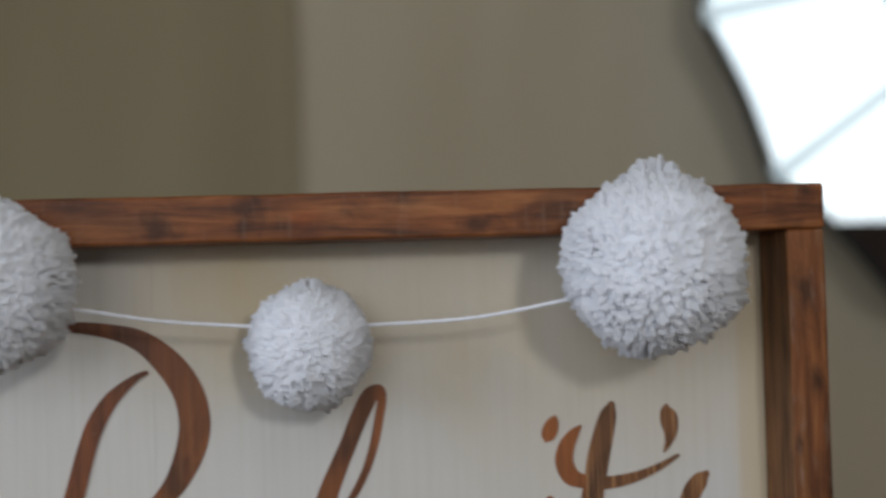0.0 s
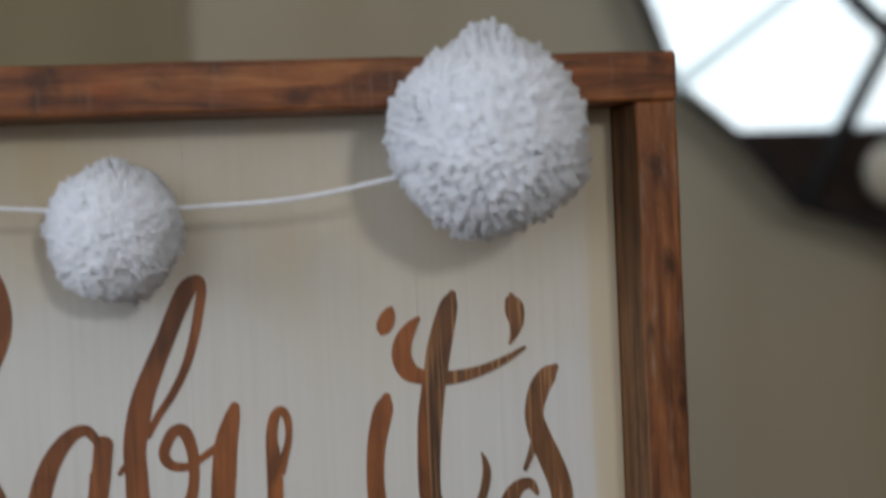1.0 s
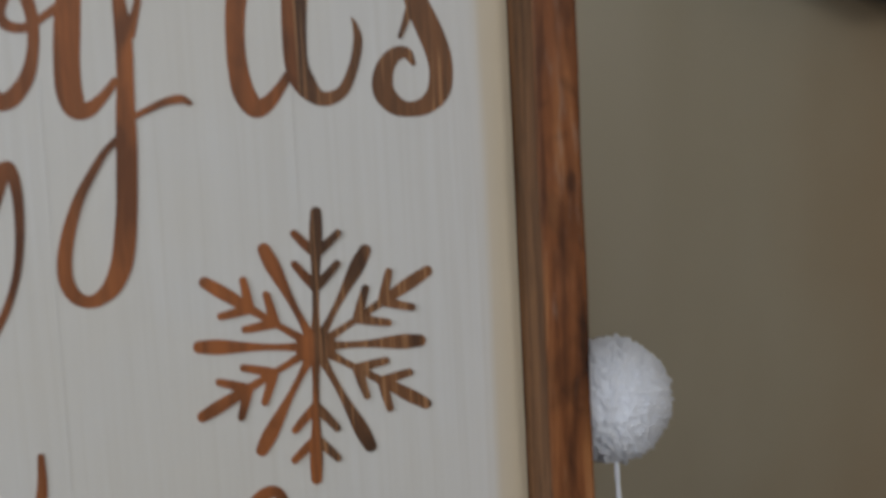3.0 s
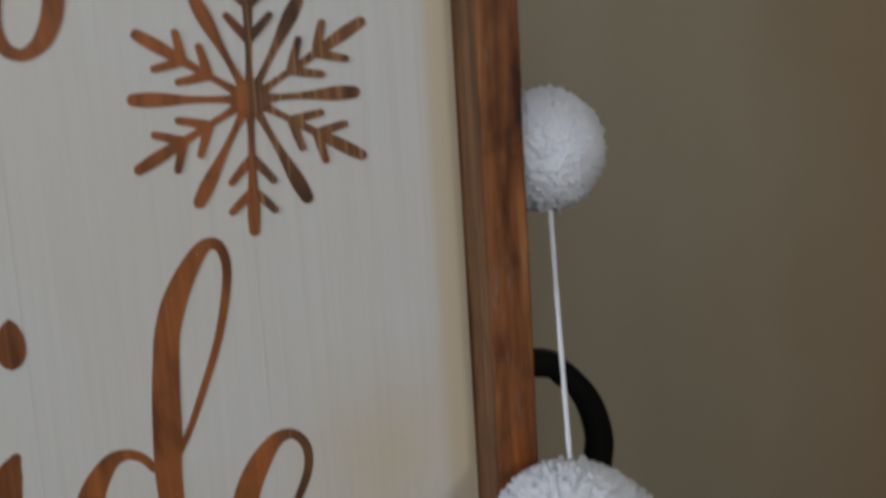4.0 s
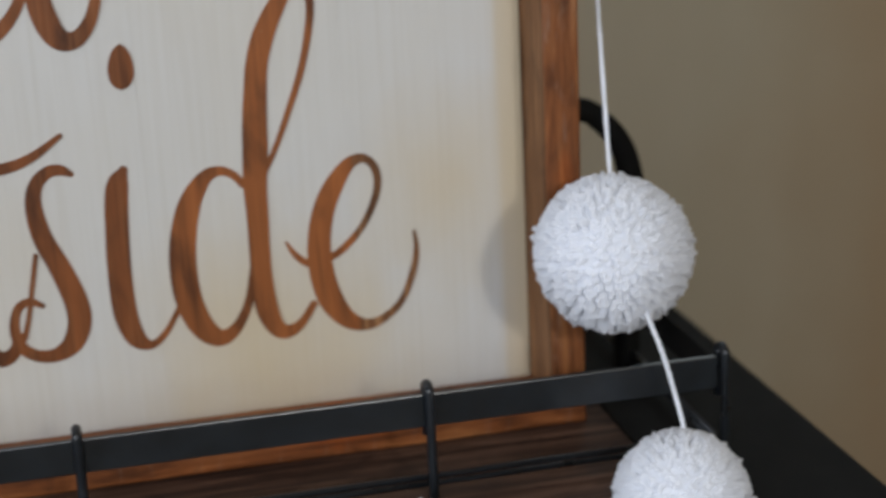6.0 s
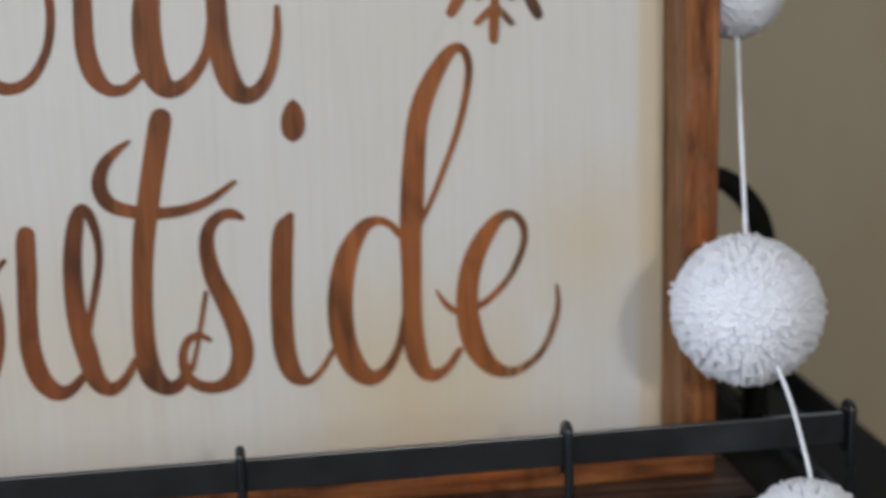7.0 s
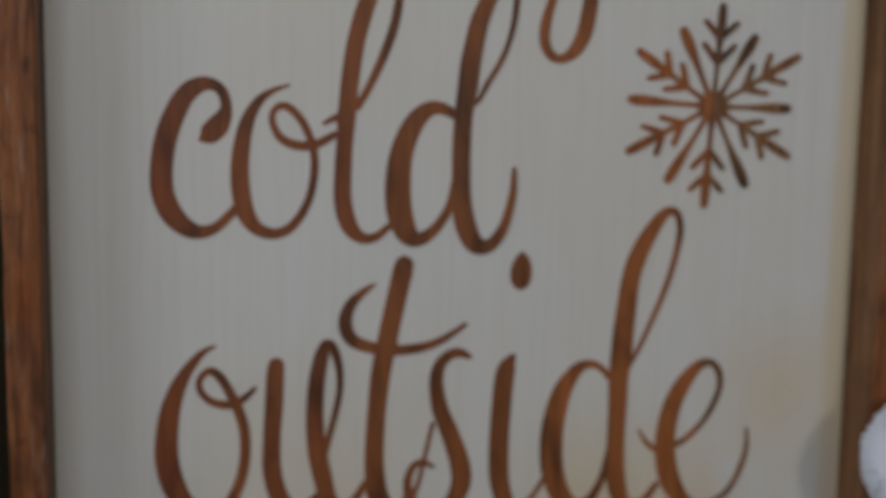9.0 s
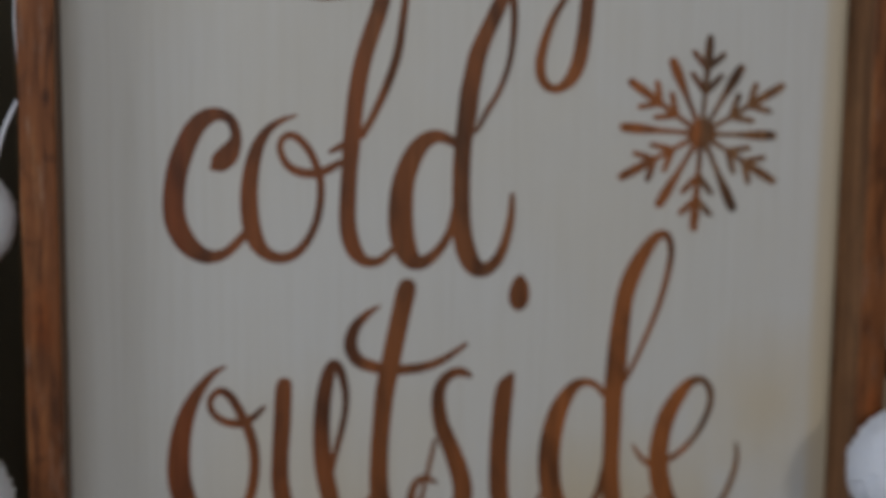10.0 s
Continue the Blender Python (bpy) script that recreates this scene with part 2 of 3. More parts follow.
    w.colour(w.ramp(f, (0.3, tuple(c * (1 - spread) for c in col)), (0.7, tuple(min(1, c * (1 + spread)) for c in col))))
    w.bump(f, 0.1, 0.0005)
    return w.m


BROWN_CLOTH = plain("dark_brown_cloth", (0.05, 0.031, 0.024), 0.8, 0.3, 25)
BLACK_CLOTH = plain("black_cloth", (0.012, 0.011, 0.011), 0.8)
MATT = plain("matt_black_steel", (0.006, 0.006, 0.0055), 0.75, 0.3, 40, 0.12)
CREAM = plain("cream_plastic", (0.5, 0.46, 0.38), 0.5)


def lit_cloth():
    w = Mat("lit_white_diffuser", 0.9)
    f = w.noise(w.coords((6, 6, 6), False), 1.0, 2)
    w.colour(w.ramp(f, (0.3, grey(0.8)), (0.7, grey(0.84))))
    w.link(w.ramp(f, (0.3, (0.76, 0.91, 1.0)), (0.7, (0.86, 0.96, 1.0))), w.p.inputs["Emission Color"])
    w.p.inputs["Emission Strength"].default_value = 0.97
    return w.m


LIT = lit_cloth()


# ribs glow weakly to imitate the pale blue shadow they throw through the cloth
def rib_glow():
    w = Mat("rib_glow_blue", 0.9)
    f = w.noise(w.coords((9, 9, 9), False), 1.0, 2)
    w.link(w.ramp(f, (0.3, (0.50, 0.70, 0.78)), (0.7, (0.58, 0.76, 0.84))), w.p.inputs["Emission Color"])
    w.p.inputs["Emission Strength"].default_value = 0.62
    return w.m


RIB = rib_glow()


# ---- mesh helpers ----
def part(name, bm, material, parent=None, label="", smooth=False):
    me = bpy.data.meshes.new(name)
    bm.normal_update()
    bm.to_mesh(me)
    bm.free()
    me.materials.append(material)
    if smooth:
        me.polygons.foreach_set("use_smooth", [True] * len(me.polygons))
    ob = new(name, me)
    if parent is not None:
        ob.parent = parent
    return tagged(ob, label)


def thing(name, label, category, group="", kind=""):
    return tagged(new(name), label, category, group, kind)


def block(lo, hi, bevel=0.0, steps=2):
    bm = bmesh.new()
    bmesh.ops.create_cube(bm, size=1)
    for v in bm.verts:
        v.co = [lo[i] + (v.co[i] + 0.5) * (hi[i] - lo[i]) for i in range(3)]
    if bevel:
        bmesh.ops.bevel(bm, geom=bm.edges[:], offset=bevel, segments=steps, affect="EDGES", profile=0.5)
    return bm


def worn_bar(lo, hi, axis, bevel, seed):
    """A sawn bar with rounded edges that wander a little along its length."""
    bm = block(lo, hi)
    long_edges = [e for e in bm.edges if abs((e.verts[0].co - e.verts[1].co)[axis]) > 1e-4]
    bmesh.ops.subdivide_edges(bm, edges=long_edges, cuts=60, use_grid_fill=True)
    sharp = [e for e in bm.edges if len(e.link_faces) == 2 and e.calc_face_angle() > 1]
    bmesh.ops.bevel(bm, geom=sharp, offset=bevel, segments=2, affect="EDGES", profile=0.5)
    for v in bm.verts:
        p = v.co * 22 + Vector((seed * 7.1, seed * 3.3, seed))
        q = v.co * 75 + Vector((seed, seed * 5.1, 0))
        off = noise.noise_vector(p) * 0.0005 + noise.noise_vector(q) * 0.0003
        off[axis] = 0
        v.co += off
    return bm


def even_normals(ob):
    """Flat sides stay flat, only the worn edges are round."""
    m = ob.modifiers.new("normals", "WEIGHTED_NORMAL")
    m.weight, m.keep_sharp = 100, False
    return ob


def smooth_path(points, per=8):
    """A Catmull-Rom line through points of any dimension."""
    p = [np.array(q, float) for q in points]
    p = [2 * p[0] - p[1]] + p + [2 * p[-1] - p[-2]]
    out = []
    for a, b, c, d in zip(p, p[1:], p[2:], p[3:]):
        for k in range(per):
            t = k / per
            out.append(0.5 * (2 * b + (c - a) * t + (2 * a - 5 * b + 4 * c - d) * t * t + (3 * b - a - 3 * c + d) * t ** 3))
    return out + [p[-2]]


def tube(bm, line, radius, sides=8, caps=True, ripple=0.0):
    """A round rod along a line."""
    line = [Vector(q) for q in line]
    rings, side = [], None
    for k, q in enumerate(line):
        way = (line[min(k + 1, len(line) - 1)] - line[max(k - 1, 0)]).normalized()
        if side is None:
            side = way.orthogonal().normalized()
        side = (side - way * side.dot(way)).normalized()
        up = way.cross(side)
        r = radius * (1 + ripple * math.sin(k * 2.4))
        rings.append([bm.verts.new(q + (side * math.cos(a) + up * math.sin(a)) * r) for a in (2 * math.pi * j / sides for j in range(sides))])
    for a, b in zip(rings, rings[1:]):
        for j in range(sides):
            bm.faces.new((a[j], a[(j + 1) % sides], b[(j + 1) % sides], b[j]))
    if caps:
        bm.faces.new(rings[0][::-1])
        bm.faces.new(rings[-1])
    return bm


def strap(bm, line, across, thick):
    """A flat bar along a line: across is its half width vector, thick its half thickness."""
    line = [Vector(q) for q in line]
    rings = []
    for k, q in enumerate(line):
        way = (line[min(k + 1, len(line) - 1)] - line[max(k - 1, 0)]).normalized()
        up = way.cross(Vector(across)).normalized() * thick
        a = Vector(across)
        rings.append([bm.verts.new(q + o) for o in (a + up, a - up, -a - up, -a + up)])
    for a, b in zip(rings, rings[1:]):
        for j in range(4):
            bm.faces.new((a[j], a[(j + 1) % 4], b[(j + 1) % 4], b[j]))
    bm.faces.new(rings[0][::-1])
    bm.faces.new(rings[-1])
    bmesh.ops.recalc_face_normals(bm, faces=bm.faces[:])
    return bm


# ---- the room ----
def room():
    x0, x1, y0, y1, top, low = -2.6, 3.0, -3.4, 1.66, 3.0, GROUND
    tagged(part("floor", block((x0 - 0.1, y0 - 0.1, low - 0.1), (x1 + 0.1, y1 + 0.1, low)), FLOOR), "pale oak floor of the room", "floor", kind="structure")
    tagged(part("ceiling", block((x0 - 0.1, y0 - 0.1, top), (x1 + 0.1, y1 + 0.1, top + 0.1)), CEIL), "plain white painted ceiling", "ceiling", kind="structure")
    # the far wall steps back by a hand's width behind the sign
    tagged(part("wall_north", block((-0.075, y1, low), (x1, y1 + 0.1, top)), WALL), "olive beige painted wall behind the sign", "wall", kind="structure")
    tagged(part("wall_north_2", block((x0, y1 - 0.022, low), (-0.075, y1 + 0.1, top)), WALL_2), "darker olive projecting wall piece", "wall", kind="structure")
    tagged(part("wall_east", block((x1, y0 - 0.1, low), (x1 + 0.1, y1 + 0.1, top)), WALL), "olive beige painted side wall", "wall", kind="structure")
    # the window wall, with two openings
    wall = thing("wall_south", "olive beige painted wall with two windows", "wall", kind="structure")
    (kx, _, kz), (fx, _, fz) = KEY_AT, FILL_AT
    holes = [(fx - 0.72, fx + 0.72, fz - 0.78, fz + 0.78), (kx - 0.24, kx + 0.24, kz - 0.26, kz + 0.26)]
    edge = x0
    for a, b, lo, hi in holes:
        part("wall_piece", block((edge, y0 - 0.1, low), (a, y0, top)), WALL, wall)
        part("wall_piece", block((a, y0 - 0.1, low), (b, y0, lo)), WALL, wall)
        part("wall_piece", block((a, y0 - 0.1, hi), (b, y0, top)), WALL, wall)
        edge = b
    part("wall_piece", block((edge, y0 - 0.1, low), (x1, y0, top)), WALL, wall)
    # the side wall, with one opening
    side = thing("wall_west", "olive beige painted side wall with a window", "wall", kind="structure")
    sa, sb, sl, sh = SIDE_AT[1] - 0.63, SIDE_AT[1] + 0.63, SIDE_AT[2] - 0.73, SIDE_AT[2] + 0.73
    for p, q in (((y0 - 0.1, low), (sa, top)), ((sb, low), (y1 + 0.1, top)), ((sa, low), (sb, sl)), ((sa, sh), (sb, top))):
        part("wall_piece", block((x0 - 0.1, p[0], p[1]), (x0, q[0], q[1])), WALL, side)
    win = thing("window_3", "white painted window frame in the side wall", "window", kind="structure")
    for p, q in (((sa, sl), (sa + 0.03, sh)), ((sb - 0.03, sl), (sb, sh)), ((sa + 0.03, sl), (sb - 0.03, sl + 0.03)), ((sa + 0.03, sh - 0.03), (sb - 0.03, sh))):
        part("window_frame", block((x0 - 0.08, p[0], p[1]), (x0 - 0.02, q[0], q[1]), 0.004), CEIL, win)
    for n, (a, b, lo, hi) in enumerate(holes):
        win = thing(f"window_{n + 1}", "white painted window frame in the wall", "window", kind="structure")
        for p, q in (((a, lo), (a + 0.03, hi)), ((b - 0.03, lo), (b, hi)), ((a + 0.03, lo), (b - 0.03, lo + 0.03)), ((a + 0.03, hi - 0.03), (b - 0.03, hi))):
            part("window_frame", block((p[0], y0 - 0.08, p[1]), (q[0], y0 - 0.02, q[1]), 0.004), CEIL, win)


room()


# ---- the framed sign ----
FX0, FX1, BX0, BX1 = -0.400, 0.1141, -0.3797, 0.0950
FZ1, TZ, BZ = 1.5185, 1.4967, 0.9148
FY, BK = -0.0400, 0.012
sign = thing("framed_sign", "white-painted plank sign with brown script letters and stained wooden frame", "sign")


def framed_sign():
    even_normals(part("top_rail", worn_bar((FX0, FY, TZ), (FX1, BK, FZ1), 0, 0.0016, 1), FRAME_X, sign, "brown stained wooden frame rail with knots", True))
    even_normals(part("bottom_rail", worn_bar((FX0, FY, SH), (FX1, BK, BZ), 0, 0.0016, 2), FRAME_X, sign, "brown stained wooden frame rail", True))
    stiles = [even_normals(part("left_stile", worn_bar((FX0, FY + 0.0004, BZ), (BX0, BK, TZ), 2, 0.0016, 3), FRAME_Z, sign, "brown stained wooden frame upright", True)),
        even_normals(part("right_stile", worn_bar((BX1, FY + 0.0004, BZ), (FX1, BK, TZ), 2, 0.0018, 4), FRAME_Z, sign, "brown stained wooden frame upright with dark knots", True))]
    # the sides towards the board took less stain, and their front edge is rubbed pale
    for ob in stiles:
        ob.data.materials.append(FRAME_IN)
        inward = -1 if ob.name.startswith("right") else 1
        for face in ob.data.polygons:
            if face.normal.x * inward > 0.55:
                face.material_index = 1
    joints = [BX0, -0.309, -0.206, -0.103, 0.0, BX1]
    for k, (a, b) in enumerate(zip(joints, joints[1:])):
        part("plank", block((a + (0.001 if k == 0 else 0.00003), 0.0, BZ - 0.001), (b - (0.0006 if k == 4 else 0.00003), 0.009, TZ + 0.001), 0.00006, 1), PAINT, sign)


part("backing", block((BX0 - 0.001, 0.0095, BZ - 0.001), (BX1 + 0.001, 0.0115, TZ + 0.001)), MATT, sign, "dark backing sheet")
framed_sign()


def ribbon(bm, stroke, lift):
    """One brush stroke on the board: points of x, z and width in millimetres, along a smooth line, slightly raised."""
    line = smooth_path(stroke, 7)
    n = len(line)
    left, right = [], []
    for k, (x, z, w) in enumerate(line):
        ax, az, _ = line[max(k - 1, 0)]
        bx, bz, _ = line[min(k + 1, n - 1)]
        d = math.hypot(bx - ax, bz - az) or 1
        nx, nz = -(bz - az) / d, (bx - ax) / d
        h = max(w, 0.6) / 2
        y = -(lift + 0.00022 * k / n)
        left.append((x + nx * h, y, z + nz * h))
        right.append((x - nx * h, y, z - nz * h))
    caps = []
    for at, other, flip in ((0, 1, -1), (n - 1, n - 2, 1)):
        x, z, w = line[at]
        ox, oz, _ = line[other]
        d = math.hypot(x - ox, z - oz) or 1
        ux, uz = (x - ox) / d, (z - oz) / d
        h = max(w, 0.6) / 2
        y = -(lift + 0.00022 * at / n)
        arc = []
        for a in (-60, -30, 0, 30, 60):
            c, s = math.cos(radians(a)), math.sin(radians(a))
            arc.append((x + ux * h * c - uz * h * s, y, z + uz * h * c + ux * h * s))
        caps.append(arc)

    def vert(q):
        return bm.verts.new((q[0] / 1000, q[1], q[2] / 1000 + Z0))

    lv, rv = [vert(q) for q in left], [vert(q) for q in right]
    for k in range(n - 1):
        bm.faces.new((lv[k], rv[k], rv[k + 1], lv[k + 1]))
    c0, c1 = [vert(q) for q in caps[0]], [vert(q) for q in caps[1]]
    bm.faces.new([lv[0], *c0, rv[0]])
    bm.faces.new([rv[-1], *c1, lv[-1]])
    rim = [*lv, *reversed(c1), *reversed(rv), *reversed(c0)]
    low = [bm.verts.new((v.co.x, 0.0004, v.co.z)) for v in rim]
    for k in range(len(rim)):
        j = (k + 1) % len(rim)
        bm.faces.new((rim[k], low[k], low[j], rim[j]))


def egg(cx, cz, tall, wide, lean):
    """The dot of an i: an egg, fuller towards the bottom."""
    out = []
    for k in range(15):
        t = -math.cos(math.pi * k / 14)
        w = wide * math.sqrt(max(1 - t * t, 0.0)) * (1 - 0.16 * t)
        out.append((cx + 0.48 * tall * t * math.sin(radians(lean)), cz + 0.48 * tall * t * math.cos(radians(lean)), max(w, 1.2)))
    return out


def letter(char, strokes):
    bm = bmesh.new()
    for k, stroke in enumerate(strokes):
        ribbon(bm, stroke, 0.00025 + 0.0003 * k)
    bmesh.ops.recalc_face_normals(bm, faces=bm.faces[:])
    name = "apostrophe" if len(char) > 1 else "letter"
    return part(name, bm, LETTER, sign, "brown wood-grain " + (char if len(char) > 1 else "script letter " + char))


letter("B", [
    [(-290.9, 278.6, 5.2), (-296.3, 289.4, 5.7), (-290.4, 302.4, 5.8), (-277.2, 312.6, 5.3), (-261.5, 316.6, 5), (-245.8, 316.9, 5.3), (-227.4, 314.5, 6.9), (-211.7, 309.2, 10.1), (-198.7, 298, 13.4), (-189.9, 284.2, 14.5), (-187.1, 269.2, 15), (-189.6, 255.9, 13.9), (-195.7, 242.7, 11.2), (-202.9, 233.6, 9.1), (-212.3, 225.2, 7.4), (-225.7, 218.6, 5.8)],
    [(-225.7, 218.6, 5.8), (-208.7, 210.6, 9.3), (-194.5, 194.4, 13.3), (-191, 175.5, 14.7), (-198.1, 157.2, 13.3), (-215.6, 143.5, 10.1), (-236.7, 140.8, 6.8), (-254.7, 148.5, 5.2), (-261, 160.7, 4.7)],
    [(-209.4, 294, 2.4), (-214.7, 291.5, 3.7), (-225.5, 282.5, 6.9), (-233.2, 271, 8.5), (-238.2, 257.9, 8.7), (-241.9, 244.7, 9), (-244.5, 235.5, 9.2), (-249.4, 215.8, 9.5), (-251.6, 194.6, 9.5), (-252.9, 173.5, 8.4), (-258.5, 155.3, 6.8), (-270.4, 145.5, 5.2), (-285.8, 147.7, 4.2)],
])
letter("a", [
    [(-144.4, 210.1, 3.3), (-147, 215.1, 4.2), (-150.7, 218.2, 5.1), (-157.6, 215.4, 6.6), (-165.6, 205.0, 8.6), (-171.0, 190.3, 9.8), (-172.0, 176.0, 10.2), (-167.2, 166.8, 9.0), (-160.1, 166.3, 6.4), (-153.3, 173.9, 4.2), (-149.1, 184.3, 4.2), (-147.5, 198.5, 3.7)],
    [(-142.9, 211.2, 8.4), (-144.5, 198.3, 8.4), (-146.4, 186.5, 8.7), (-147, 174.6, 8.9), (-142.7, 166.3, 6.6), (-135.8, 165.8, 4.7), (-129.2, 170.3, 3.8)],
])
letter("b", [
    [(-123.5, 214.2, 3.5), (-118.1, 223.2, 3.5), (-112.1, 231.6, 3.8), (-106.1, 242.7, 4), (-101.8, 255.1, 4.3), (-98.7, 268.8, 4.5), (-97.1, 278.4, 4.5), (-98.7, 282.2, 5), (-103.2, 278.9, 8.2), (-108.6, 268.9, 8.4), (-114.0, 256.4, 8.2), (-119.4, 244.6, 8.8), (-124.5, 232.2, 9.8), (-127.6, 220, 10.6), (-129.5, 207.5, 10), (-129.1, 197.1, 9.9), (-128.7, 185.1, 10.4), (-125.4, 174.5, 9.5), (-119.2, 169.9, 7.6), (-113.4, 171.9, 7.1), (-107.5, 179.8, 6), (-104.4, 190.5, 4.8), (-103.8, 200.1, 4.8), (-104.7, 208.1, 5.2), (-107.6, 215.2, 5.7), (-112.3, 215, 5.2), (-116.2, 208.1, 5), (-116.3, 203.4, 4.7), (-112.8, 200, 4.3), (-106.2, 199.5, 3.8), (-99.4, 203.3, 3.3), (-93.2, 207.2, 3.8)],
    [(-136.4, 198.1, 1.9), (-134.4, 200.4, 3), (-131.7, 202.6, 4.2)],
])
letter("y", [
    [(-84.7, 224.7, 4.6), (-86.2, 219.4, 7.4), (-89, 209.1, 10.1), (-90.5, 196.4, 10.9), (-91.5, 184.7, 10.7), (-91.5, 173, 10.7), (-89.2, 165.7, 9.3), (-84.2, 164.9, 6.5), (-78.4, 169.3, 4.4), (-72.8, 175.8, 3.3)],
    [(-66.1, 195, 6.1), (-63.4, 201.4, 3.7), (-61.3, 208.8, 3), (-61.3, 217, 3.3), (-63.7, 222, 3.7), (-67.1, 219.2, 4.6), (-68.8, 210.4, 5.1), (-68.3, 199.8, 6.5), (-68.1, 188, 7), (-68.6, 176.2, 7), (-69.5, 162.1, 8), (-70.1, 147.8, 8.7), (-70.9, 135.8, 8.8), (-71.8, 123.9, 8.8), (-73.3, 111.9, 9.1), (-75.7, 99.9, 9.1), (-80, 91.1, 7.9), (-85, 86.6, 6.2), (-90.2, 85.1, 5.2), (-95.5, 87.8, 5.7), (-98.7, 94.6, 6.2), (-98.6, 104.3, 6.1), (-95.7, 116.1, 5.4), (-91.2, 127.8, 4.5), (-85.2, 138.1, 3.8), (-78.8, 147.2, 3.1), (-72.4, 152.7, 3.3)],
    [(-66.3, 160.7, 2.4), (-60.3, 163.4, 2.8), (-53, 166.2, 3.3), (-46.6, 167, 3.6), (-43, 165.1, 2.1)],
])
letter("i", [
    [(-15.9, 225.2, 3.9), (-17.1, 220.9, 8.2), (-18.9, 215, 9.2), (-21.4, 204.2, 8.5), (-22.5, 192, 8), (-22.3, 179.8, 8.3), (-20.4, 168.5, 9.1), (-15.9, 161.4, 8.2), (-10.3, 163.5, 6.3), (-4.9, 169.4, 4.6), (-1.3, 174.5, 3.9)],
    egg(-14.7, 259.8, 13.6, 7.6, 22),
])
letter("t", [
    [(16.2, 270.4, 3.9), (14.5, 265.7, 8.3), (11.6, 255.7, 10.4), (8.6, 243.7, 11.2), (7, 234.1, 11), (5.6, 226.9, 11), (3.8, 214.8, 11.3), (2.8, 202.7, 10.8), (2.2, 190.4, 10.3), (2.5, 178.4, 10.0), (5.3, 170.5, 9.7), (10.4, 164.6, 6.8), (16.5, 163.9, 5.6), (22.3, 167.7, 4.9), (26.9, 177.6, 4.1), (29, 187.2, 3.9), (28.3, 193.3, 2.4), (27, 197, 0.7)],
    [(0.1, 260.3, 1.9), (-3.4, 256.7, 5.4), (-7.2, 250.3, 8.2), (-8.3, 243.2, 9.0), (-5.6, 236.7, 8.8), (-0.2, 233.8, 7.1), (9.6, 232.3, 6.6), (19.5, 233, 5.9), (29.5, 235.3, 4.7), (39.6, 239.2, 3.5), (49, 244.3, 1.7)],
])
letter("apostrophe", [
    [(42.4, 246.6, 1.5), (44.3, 250.4, 3.7), (45.7, 256, 6.9), (45, 262.3, 9.1), (43.9, 266.7, 6.4), (43.8, 268.7, 2.5)],
])
letter("s", [
    [(63.2, 234.5, 3.5), (59.8, 231.3, 8.5), (55.2, 224.6, 9.7), (52.4, 213.2, 8.8), (55.0, 202.5, 10.0), (59.0, 192.6, 10.8), (62.6, 182.8, 10.8), (64.2, 174.0, 10.3), (62.8, 164.4, 9.9), (57.1, 158.6, 7.7), (49.5, 157.2, 6.4), (43.2, 159.5, 8.1), (38.7, 165.9, 9.1), (39.6, 174.4, 8.3), (44, 180.3, 6.4), (49.3, 181.2, 4.9), (52.3, 176.6, 2)],
    [(52.2, 200.1, 4), (49.5, 193.5, 2.7), (47.2, 188.2, 2)],
])
letter("c", [
    [(-293.4, 39.2, 4.6), (-292.4, 39.8, 8.2), (-290.9, 40.9, 10.8), (-288.8, 42.6, 12.2), (-284.2, 47.4, 12.3), (-280.2, 56.2, 6.83), (-282.5, 65.8, 6.11), (-289, 70, 7.14), (-297.1, 68.4, 9.83), (-305, 60.5, 11.5), (-312.7, 43.1, 12.5), (-316.3, 24.9, 12.6), (-315.8, 8.2, 13), (-309.5, -5.3, 12.4), (-299.1, -13.2, 9), (-288.1, -12.3, 6.21), (-278.1, -3.7, 5.46), (-272.4, 3.6, 4.03)],
])
letter("o", [
    [(-245.2, 69.3, 1.71), (-254.5, 66, 3.63), (-262.8, 59.4, 5.8), (-268.8, 47.8, 8.28), (-272.2, 31.2, 9.94), (-272.7, 14.4, 10.7), (-269.8, -2.5, 10.5), (-263.2, -12.1, 7.97), (-253.2, -15.3, 6.31), (-243.1, -10.7, 5.59), (-234.7, 2.1, 4.73), (-231, 17.3, 4.73), (-230.9, 30.8, 4.73), (-234.3, 42.6, 4.73), (-239.6, 51.7, 4.73), (-246.2, 57.4, 4.73), (-251.9, 56.7, 4.03), (-254.6, 50.4, 4.03), (-250.9, 41, 4.73), (-243, 36, 5.46), (-231.3, 35.5, 5.46), (-218.9, 41.5, 4.03)],
    [(-225.2, 47.9, 2.31), (-221.9, 49.6, 3.42), (-217.2, 51.9, 4.43)],
])
letter("l", [
    [(-206.1, 57.5, 4.73), (-199.4, 69.2, 4.73), (-191.1, 87.6, 5.46), (-185.1, 105.9, 5.46), (-181.9, 127.4, 4.73), (-180.7, 140.5, 4.63), (-182.1, 156.8, 5.46), (-185.9, 167.2, 6.11), (-189.6, 160, 9.4), (-192.4, 146.9, 10), (-196.3, 130.5, 10.1), (-200.8, 117.3, 10.2), (-205.4, 102.5, 10.3), (-208.5, 87.6, 10.4), (-210.8, 70.9, 10.3), (-212.2, 54.2, 10.5), (-213.5, 37.4, 9.73), (-214.4, 20.5, 9.83), (-214.4, 3.6, 10.2), (-211, -10.1, 9.94), (-204.2, -17.8, 7.04), (-195.6, -17.9, 5.24), (-187.4, -11.5, 4.12)],
])
